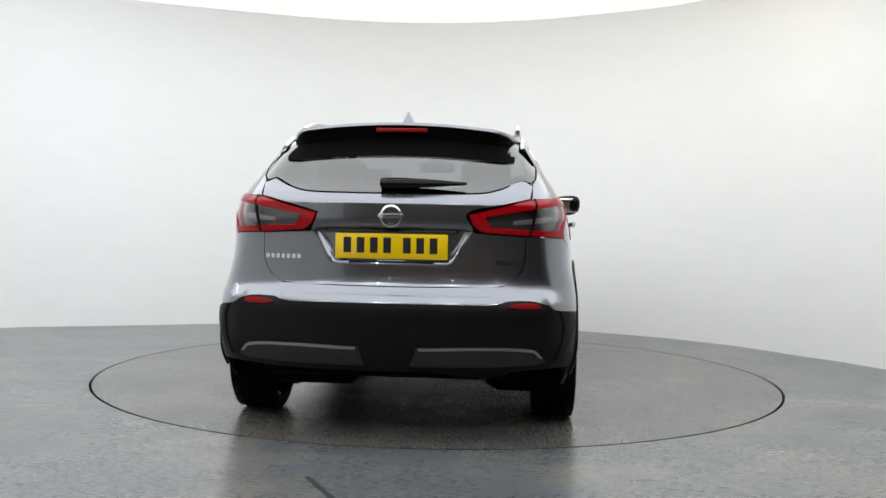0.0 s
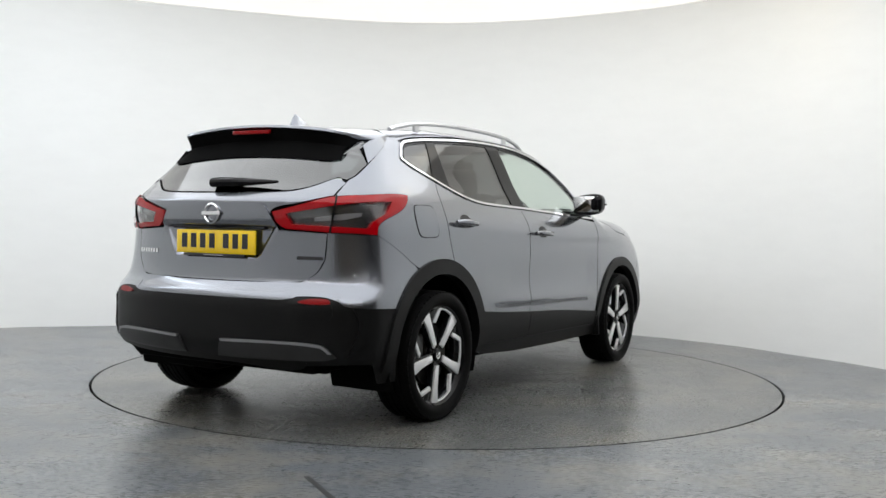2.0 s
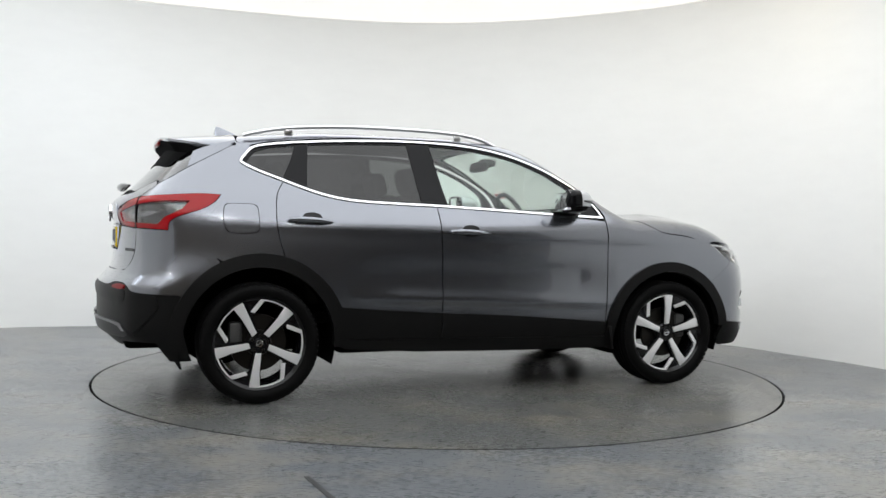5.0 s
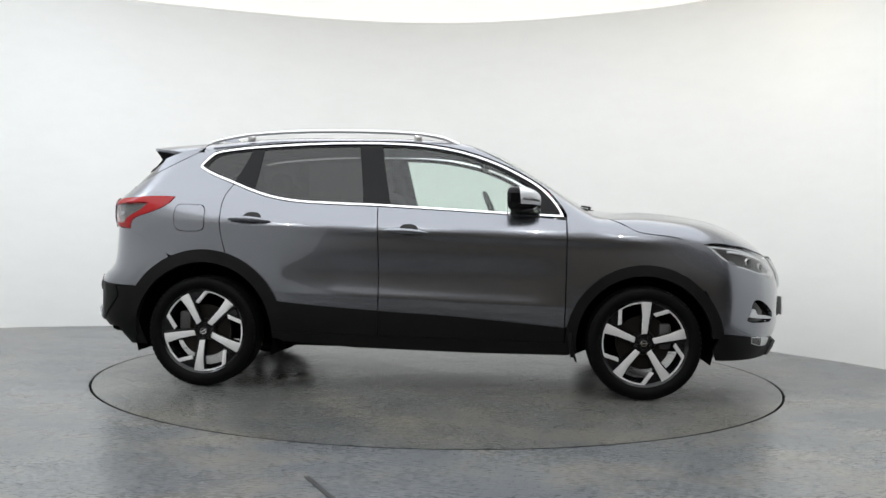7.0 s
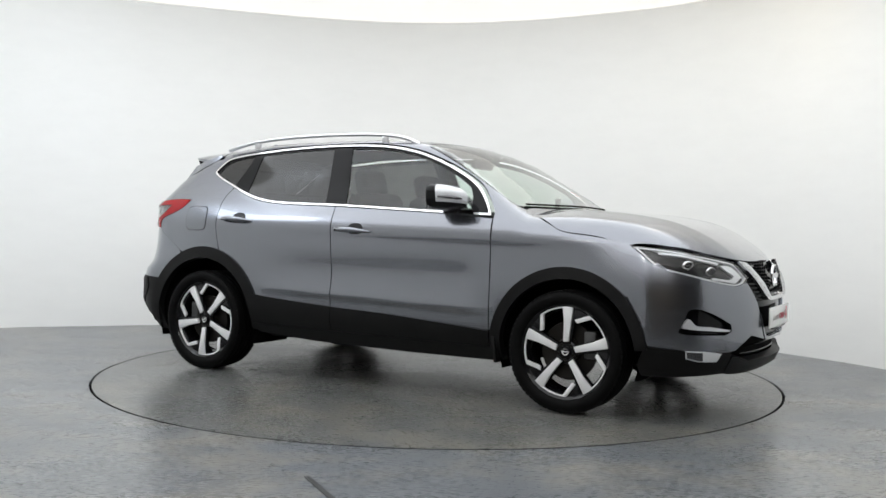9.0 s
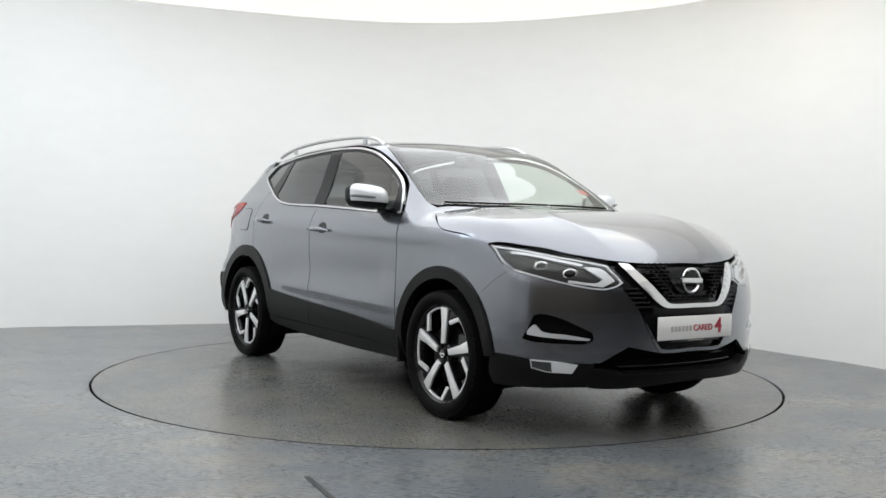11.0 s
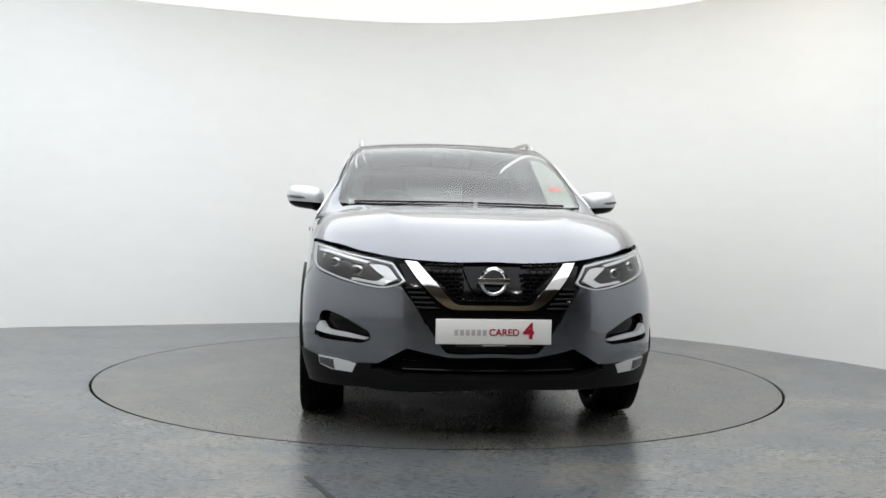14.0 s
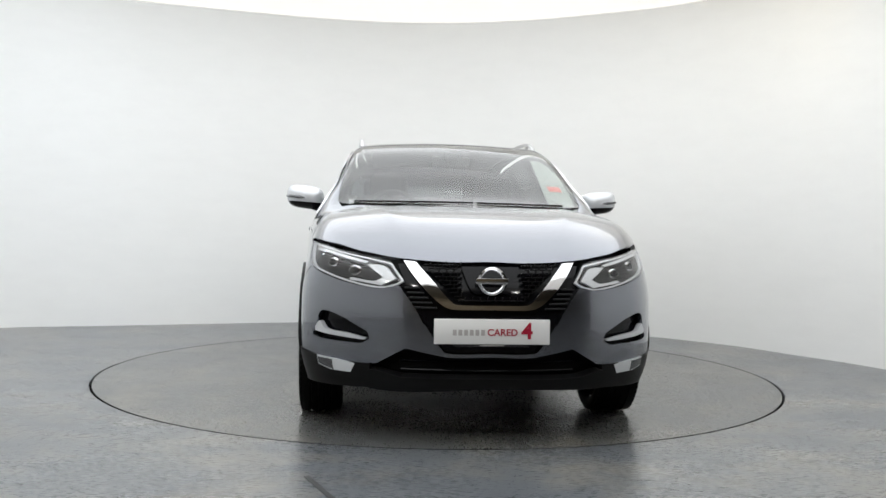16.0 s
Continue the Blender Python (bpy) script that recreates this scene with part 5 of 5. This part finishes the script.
for k, flip in enumerate((False, True)):
    for doors, x0, x1, z in ((front_door, -0.214, 0.045, 0.963), (rear_door, -1.171, -0.918, 1.018)):
        mid = (x0 + x1) / 2 + 0.01
        # shade of the hand recess as a dark patch; the skin has no hollow
        cup = side((mid - 0.058, z + 0.005), (mid - 0.045, z + 0.035), (mid, z + 0.046), (mid + 0.045, z + 0.035), (mid + 0.060, z), (mid + 0.04, z - 0.018), (mid, z - 0.022), (mid - 0.04, z - 0.018))
        skin_part("handle_cup_shade", skin(SIDE, cup, off=0.0012, thick=0.001, step=0.015), LAMP_AND_CUP_DARK, doors[k], "dark patch painted as the shade of the handle recess", flip)
        bar_on_side(side((x0, z + 0.004), (x0 + 0.05, z + 0.006), (mid, z + 0.004), (x1 - 0.06, z), (x1, z - 0.006)), [0.020, 0.034, 0.038, 0.034, 0.012], [0.011, 0.0165, 0.0165, 0.014, 0.004], "door_handle", PAINT, doors[k], "painted pull handle", flip)
        if doors is front_door:
            bm = bmesh.new()
            y = on(SIDE, side((x0 + 0.022, z + 0.004)))[0][1] - 0.046
            box(bm, x0 + 0.022, y, z + 0.004, 0.010, 0.006, 0.010, bev=0.002)
            if flip:
                bmesh.ops.transform(bm, matrix=Matrix.Diagonal((1, -1, 1, 1)), verts=bm.verts)
            part("handle_button", bm, GLOSS_BLACK, doors[k])
    # mirror
    def shell(points, s0):
        bm = bmesh.new()
        bmesh.ops.create_icosphere(bm, subdivisions=4, radius=1)
        for v in bm.verts:
            x, y, z = v.co
            p = 3.2
            q = (abs(x) ** p + abs(y) ** p + abs(z) ** p) ** (-1 / p)
            x, y, z = x * q, y * q, z * q
            if x < 0:
                x *= 0.35
            taper = 1 - 0.18 * max(0, x) ** 2
            v.co = (0.565 + 0.135 * x + 0.035 * (-y) * -0.6, -0.915 + 0.112 * y * taper, 1.163 + (0.072 * z - 0.012 * y) * taper)
        return bm
    bm = shell(None, 1)
    low = bmesh.new()
    geom = bm.verts[:] + bm.edges[:] + bm.faces[:]
    low = bm.copy()
    bmesh.ops.bisect_plane(bm, geom=geom, plane_co=(0, -0.915, 1.132), plane_no=(0, 0.06, 1), clear_inner=True)
    bmesh.ops.bisect_plane(low, geom=low.verts[:] + low.edges[:] + low.faces[:], plane_co=(0, -0.915, 1.1318), plane_no=(0, 0.06, 1), clear_outer=True)
    frame_bm = bm.copy()
    bmesh.ops.bisect_plane(bm, geom=bm.verts[:] + bm.edges[:] + bm.faces[:], plane_co=(0.572, -0.915, 1.16), plane_no=(1, 0.15, 0.1), clear_inner=True)
    bmesh.ops.bisect_plane(frame_bm, geom=frame_bm.verts[:] + frame_bm.edges[:] + frame_bm.faces[:], plane_co=(0.5718, -0.915, 1.16), plane_no=(1, 0.15, 0.1), clear_outer=True)
    glassy = bmesh.new()
    box(glassy, 0.5125, -0.915, 1.165, 0.006, 0.175, 0.105, Euler((0, 0, radians(3))).to_matrix(), 0.002)
    arm = sweep(bmesh.new(), [(0.62, -0.86, 1.098), (0.645, -0.80, 1.090), (0.665, -0.745, 1.088)], [0.030, 0.032, 0.034], 12, 0.55)
    strip = bmesh.new()
    sweep(strip, [(0.600, -1.026, 1.168), (0.655, -1.005, 1.166), (0.690, -0.95, 1.160), (0.698, -0.89, 1.154)], [0.006, 0.009, 0.009, 0.004], 8)
    holder = None
    for nm, b, mt, lb in (("door_mirror", bm, SILVER, "silver door mirror cap"), ("mirror_base", low, GLOSS_BLACK, "black lower mirror shell"), ("mirror_frame", frame_bm, GLOSS_BLACK, "black frame round the mirror glass"), ("mirror_glass", glassy, MIRROR, "mirror glass"), ("mirror_arm", arm, GLOSS_BLACK, "black mirror arm"), ("indicator", strip, SMOKE, "slim indicator strip")):
        if flip:
            bmesh.ops.transform(b, matrix=Matrix.Diagonal((1, -1, 1, 1)), verts=b.verts)
            bmesh.ops.reverse_faces(b, faces=b.faces)
        ob = part(nm, b, mt, holder or car, lb)
        holder = holder or ob
    # roof rail
    base_y = -0.570 if not flip else 0.570
    pts = [(0.20, 1.512), (0.10, 1.553), (-0.06, 1.578), (-0.4, 1.590), (-0.8, 1.585), (-1.12, 1.562), (-1.30, 1.530), (-1.38, 1.508)]
    P = rounded([(x, base_y, z - 0.006) for x, z in pts], step=0.03, closed=False)
    bm = sweep(bmesh.new(), [tuple(p) for p in P], 0.0135, 10, 0.9)
    rail = part("roof_rail", bm, SATIN, car, "satin silver roof rail")
    bm = bmesh.new()
    for x, z in ((-0.06, 1.548), (-1.12, 1.535)):
        part("rail_foot", box(bmesh.new(), x, base_y, z, 0.05, 0.016, 0.05, bev=0.006), SATIN, rail, "small rail foot")

# shark-fin aerial
bm = bmesh.new()
for k, (x0, x1, w, z) in enumerate(((-1.30, -1.475, 0.036, 1.528), (-1.345, -1.472, 0.024, 1.555), (-1.40, -1.466, 0.012, 1.580), (-1.44, -1.462, 0.005, 1.594))):
    ring = [(x0, 0), (x0 - (x0 - x1) * 0.3, w * 0.75), (x1 + 0.01, w), (x1, w * 0.5), (x1, -w * 0.5), (x1 + 0.01, -w), (x0 - (x0 - x1) * 0.3, -w * 0.75)]
    row = [bm.verts.new((x, y, z)) for x, y in ring]
    if k:
        for i in range(7):
            bm.faces.new((last[i], last[(i + 1) % 7], row[(i + 1) % 7], row[i]))
    last = row
bm.faces.new(last)
bmesh.ops.recalc_face_normals(bm, faces=bm.faces)
part("roof_aerial", bm, PAINT, car, "painted shark-fin aerial")

# front wipers and rear wiper
for y0, y1, nm in ((-0.62, 0.06, "wiper"), (0.08, 0.60, "wiper")):
    ys = np.linspace(y0, y1, 14)
    P = cast(np.array([[1.050 - 0.22 * (y - 0.02) ** 2, y, 0] for y in ys]), np.array([0, 0, -1.0]))
    bm = sweep(bmesh.new(), [(p[0], p[1], p[2] + 0.008) for p in P], 0.006, 6)
    part("wiper", bm, MATT_BLACK, car, "black windscreen wiper")
bm = bmesh.new()
P = cast(np.array([[0, y, z] for y, z in zip(np.linspace(0.06, -0.34, 12), np.linspace(1.185, 1.188, 12))]), np.array([1.0, 0, 0]))
P2 = [(p[0] - 0.03, p[1], p[2] + 0.012) for p in P]
sweep(bm, P2, [0.028, 0.031, 0.031, 0.030, 0.028, 0.026, 0.024, 0.021, 0.018, 0.014, 0.011, 0.007], 10, 0.85)
bmesh.ops.translate(bm, vec=(0, 0, 0), verts=bm.verts)
part("rear_wiper", bm, GLOSS_BLACK, car, "black rear wiper with a broad cover")


# ------------------------------------------------ plates and badges
def bars(parent, mat, x, items, out, thick=0.0015, tilt=0.0):
    """Plain upright bars (y centre, z centre, width, height) on a plate that faces out (+1 front, -1 rear)."""
    for y, z, w, h in items:
        rot = None
        if x is None:
            p = cast(np.array([[0, y, z]]), np.array([-out, 0, 0.0]))
            nv = normals(p)[0]
            rot = Vector((out, 0, 0)).rotation_difference(Vector(nv)).to_matrix()
        bm = box(bmesh.new(), float(p[0][0]) if x is None else x + out * thick / 2, y, z, thick, w, h, rot)
        part("printed_bar", bm, mat, parent, smooth=False)


bm = box(bmesh.new(), -2.052, 0.0, 0.903, 0.010, 0.525, 0.118, bev=0.004)
plate = part("number_plate", bm, YELLOW, tailgate, "yellow rear number plate")
bars(plate, INK, -2.057, [(0.205 - k * 0.062, 0.908, 0.036, 0.072) for k in range(4)] + [(0.205 - k * 0.062 - 0.03, 0.908, 0.036, 0.072) for k in range(4, 7)], -1)
bm = box(bmesh.new(), -2.060, 0.0, 0.838, 0.012, 0.40, 0.012, bev=0.002)
strip = part("dealer_strip", bm, INK, tailgate, "black dealer strip with faint print")
bars(strip, GREY_INK, -2.066, [(0, 0.838, 0.13, 0.004)], -1)

bm = box(bmesh.new(), 2.262, 0.0, 0.532, 0.010, 0.525, 0.114, bev=0.004)
fplate = part("show_plate", bm, WHITE, grille, "white show plate with grey and red print")
bars(fplate, GREY_INK, 2.267, [(-0.170 + k * 0.0255, 0.528, 0.017, 0.026) for k in range(6)], 1)
word = bpy.data.curves.new("word", "FONT")
word.offset = 0.0007
word.body, word.size, word.extrude, word.align_x, word.align_y = "CARED", 0.043, 0.0008, "CENTER", "CENTER"
word.materials.append(RED_INK)
lettering = new("plate_word", word)
lettering.matrix_basis = pose(2.2685, 0.046, 0.528, 90, 0, 90)
lettering.parent = fplate
tagged(lettering, "red printed word on the plate")
cu = bpy.data.curves.new("numeral", "FONT")
cu.offset = 0.003
cu.body, cu.size, cu.extrude, cu.align_x, cu.align_y = "4", 0.098, 0.0008, "CENTER", "CENTER"
num = new("plate_numeral", cu)
cu.materials.append(RED_INK)
num.matrix_basis = pose(2.2685, 0.158, 0.533, 90, 0, 90)
num.parent = fplate
tagged(num, "red numeral four")
bm = box(bmesh.new(), 2.258, 0.0, 0.470, 0.012, 0.34, 0.012, bev=0.002)
fstrip = part("dealer_strip", bm, INK, grille, "black dealer strip with faint print")
bars(fstrip, GREY_INK, 2.264, [(0, 0.470, 0.11, 0.004)], 1)


def badge(x, z, r, out, parent, tilt):
    bm = lathe(bmesh.new(), [(r * 0.78, 0.0), (r * 0.78, 0.008), (r * 0.86, 0.013), (r, 0.009), (r, 0.0)], 40, True)
    box(bm, 0, 0.008, 0, r * 2.3, 0.012, r * 0.40, bev=0.003)
    m = Matrix.Translation((x, 0, z)) @ pose(0, 0, 0, 0, tilt, -90 * out)
    bmesh.ops.transform(bm, matrix=m, verts=bm.verts)
    return part("badge", bm, CHROME, parent, "round chrome maker's badge")


badge(-2.076, 1.043, 0.052, -1, tailgate, 0)
logo_plate = mirror_half([(2.2, 0, 0.823), (2.2, 0.132, 0.822), (2.2, 0.128, 0.80), (2.2, 0.095, 0.715), (2.2, 0.075, 0.700), (2.2, 0, 0.700)])
skin_part("badge_plate", skin(FRONT, logo_plate, sharp=(1, 4, 6, 9), off=-0.006, thick=0.014), GLOSS_BLACK, grille, "smooth black plate behind the badge")
badge(2.222, 0.757, 0.064, 1, grille, 0)
bars(tailgate, CHROME, None, [(0.598 - k * 0.0265, 0.848 , 0.019, 0.020) for k in range(7)], -1, 0.006)
bars(tailgate, INK, None, [(-0.545, 0.838, 0.13, 0.016)], -1, 0.004)

# grille mesh: staggered short blades, and slats at the sides
bm = bmesh.new()
for r in range(10):
    z = 0.668 + r * 0.0175
    half = np.interp(z, [0.655, 0.834], [0.165, 0.325])
    for k in range(-10, 11):
        y = k * 0.034 + (0.017 if r % 2 else 0)
        if abs(y) > half - 0.012 or (abs(y) < 0.150 and z > 0.685):
            continue
        x = float(cubic(FZ, FX, FM, np.array([z]))[0]) - 0.5 * abs(y) ** 2.4
        box(bm, x - 0.012, y, z, 0.022, 0.030, 0.0045)
        box(bm, x - 0.014, y + 0.017, z + 0.009, 0.018, 0.004, 0.014)
tagged(part("grille_mesh", bm, CLADDING, grille, "black honeycomb grille mesh", False), kind="stuff")
for s in (-1, 1):
    for r in range(5):
        z = 0.632 + r * 0.022
        y0 = np.interp(z, [0.628, 0.765], [0.245, 0.365])
        y1 = np.interp(z, [0.628, 0.735], [0.345, 0.40])
        bm = bmesh.new()
        P = [(float(cubic(FZ, FX, FM, np.array([z]))[0]) - 0.5 * abs(y) ** 2.4 - 0.014, s * y, z) for y in np.linspace(y0, y1, 5)]
        sweep(bm, P, 0.0055, 6)
        part("grille_slat", bm, CLADDING, grille)

# ------------------------------------------------ cabin
bm = bmesh.new()
box(bm, 0.74, 0, 0.93, 0.46, 1.36, 0.24, bev=0.07, seg=4)
box(bm, 0.92, 0, 1.02, 0.22, 1.20, 0.10, bev=0.04, seg=3)
box(bm, 0.60, -0.37, 1.05, 0.24, 0.36, 0.07, bev=0.03, seg=3)
part("dashboard", bm, DASH, car, "charcoal moulded dashboard")
bm = bmesh.new()
bmesh.ops.create_cone(bm, segments=8, radius1=0.02, radius2=0.02, depth=0.22, cap_ends=True)
bmesh.ops.transform(bm, matrix=pose(0.52, -0.37, 1.00, 0, 65, 0), verts=bm.verts)
rim_pts = [Vector((0, 0.185 * math.cos(a), 0.185 * math.sin(a))) for a in np.linspace(0, 2 * math.pi, 41)]
tilt = pose(0.43, -0.37, 1.045, 0, -24, 0)
sweep(bm, [tuple(tilt @ p) for p in rim_pts], 0.016, 8)
b2 = bmesh.new()
box(bm, 0.44, -0.37, 1.04, 0.05, 0.17, 0.13, Euler((0, radians(-24), 0)).to_matrix(), 0.02)
box(bm, 0.44, -0.37, 1.04, 0.02, 0.35, 0.035, Euler((0, radians(-24), 0)).to_matrix(), 0.008)
b2.free()
part("steering_wheel", bm, DASH, car, "black steering wheel")


def seat(x, y, w, name, heads):
    bm = bmesh.new()
    box(bm, x + 0.22, y, 0.62, 0.52, w, 0.20, bev=0.06, seg=4)
    cushion = part(name, bm, FABRIC, car, "black fabric seat")
    bm = bmesh.new()
    box(bm, x - 0.08, y, 0.92, 0.17, w * 0.96, 0.58, Euler((0, radians(-16), 0)).to_matrix(), 0.06, 4)
    part("backrest", bm, FABRIC, cushion)
    for hy in heads:
        bm = bmesh.new()
        box(bm, x - 0.185, y + hy, 1.275, 0.11, 0.27, 0.17, Euler((0, radians(-14), 0)).to_matrix(), 0.045, 4)
        for q in (-0.06, 0.06):
            box(bm, x - 0.165, y + hy + q, 1.185, 0.014, 0.014, 0.10)
        part("headrest", bm, FABRIC, cushion)


for s in (-1, 1):
    seat(-0.12, s * 0.37, 0.50, "front_seat", (0,))
seat(-0.98, 0, 1.22, "rear_seat", (-0.40, 0.40))
bm = bmesh.new()
box(bm, 0.34, 0, 1.415, 0.05, 0.25, 0.07, Euler((0, radians(20), 0)).to_matrix(), 0.02, 3)
box(bm, 0.40, 0, 1.445, 0.10, 0.10, 0.05, bev=0.015)
part("interior_mirror", bm, DASH, car, "black interior mirror and sensor box")
bm = box(bmesh.new(), -0.1, 0, 0.45, 1.9, 1.3, 0.06)
part("cabin_floor", bm, MATT_BLACK, car, "dark cabin floor")
skin_part("sticker", skin(TOP, [(0.745, 0.630, 0), (0.795, 0.640, 0), (0.805, 0.560, 0), (0.755, 0.550, 0)], sharp=ALL, off=-0.012, thick=0.001, step=0.02), material("red_sticker", (0.55, 0.05, 0.03), 0.5), screen, "small red and white windscreen sticker")

# ------------------------------------------------ floor slot and wall marks
bm = box(bmesh.new(), 0, 0, 0.001, 0.022, 0.42, 0.004, bev=0.001)
slot = tagged(part("floor_strip", bm, plastic("dark_grey_strip_rubber", 0.022, 0.5, 0.2, 0.3)), "narrow dark cable strip lying on the floor", "cable cover")
slot.matrix_basis = pose(-0.415, -2.92, 0.0015, 0, 0, 24.5)


# ---------------------------------------------------------------- what moves
def motions():
    turn = [(t, pose(0, 0, 0, 0, 0, a)) for t, a in TURN]
    walk(turntable_deck, [(t, pose(0.014, 0, 0, 0, 0, a)) for t, a in TURN])
    walk(car, [(t, m @ pose(-0.029, 0.042, 0)) for t, m in turn])


motions()
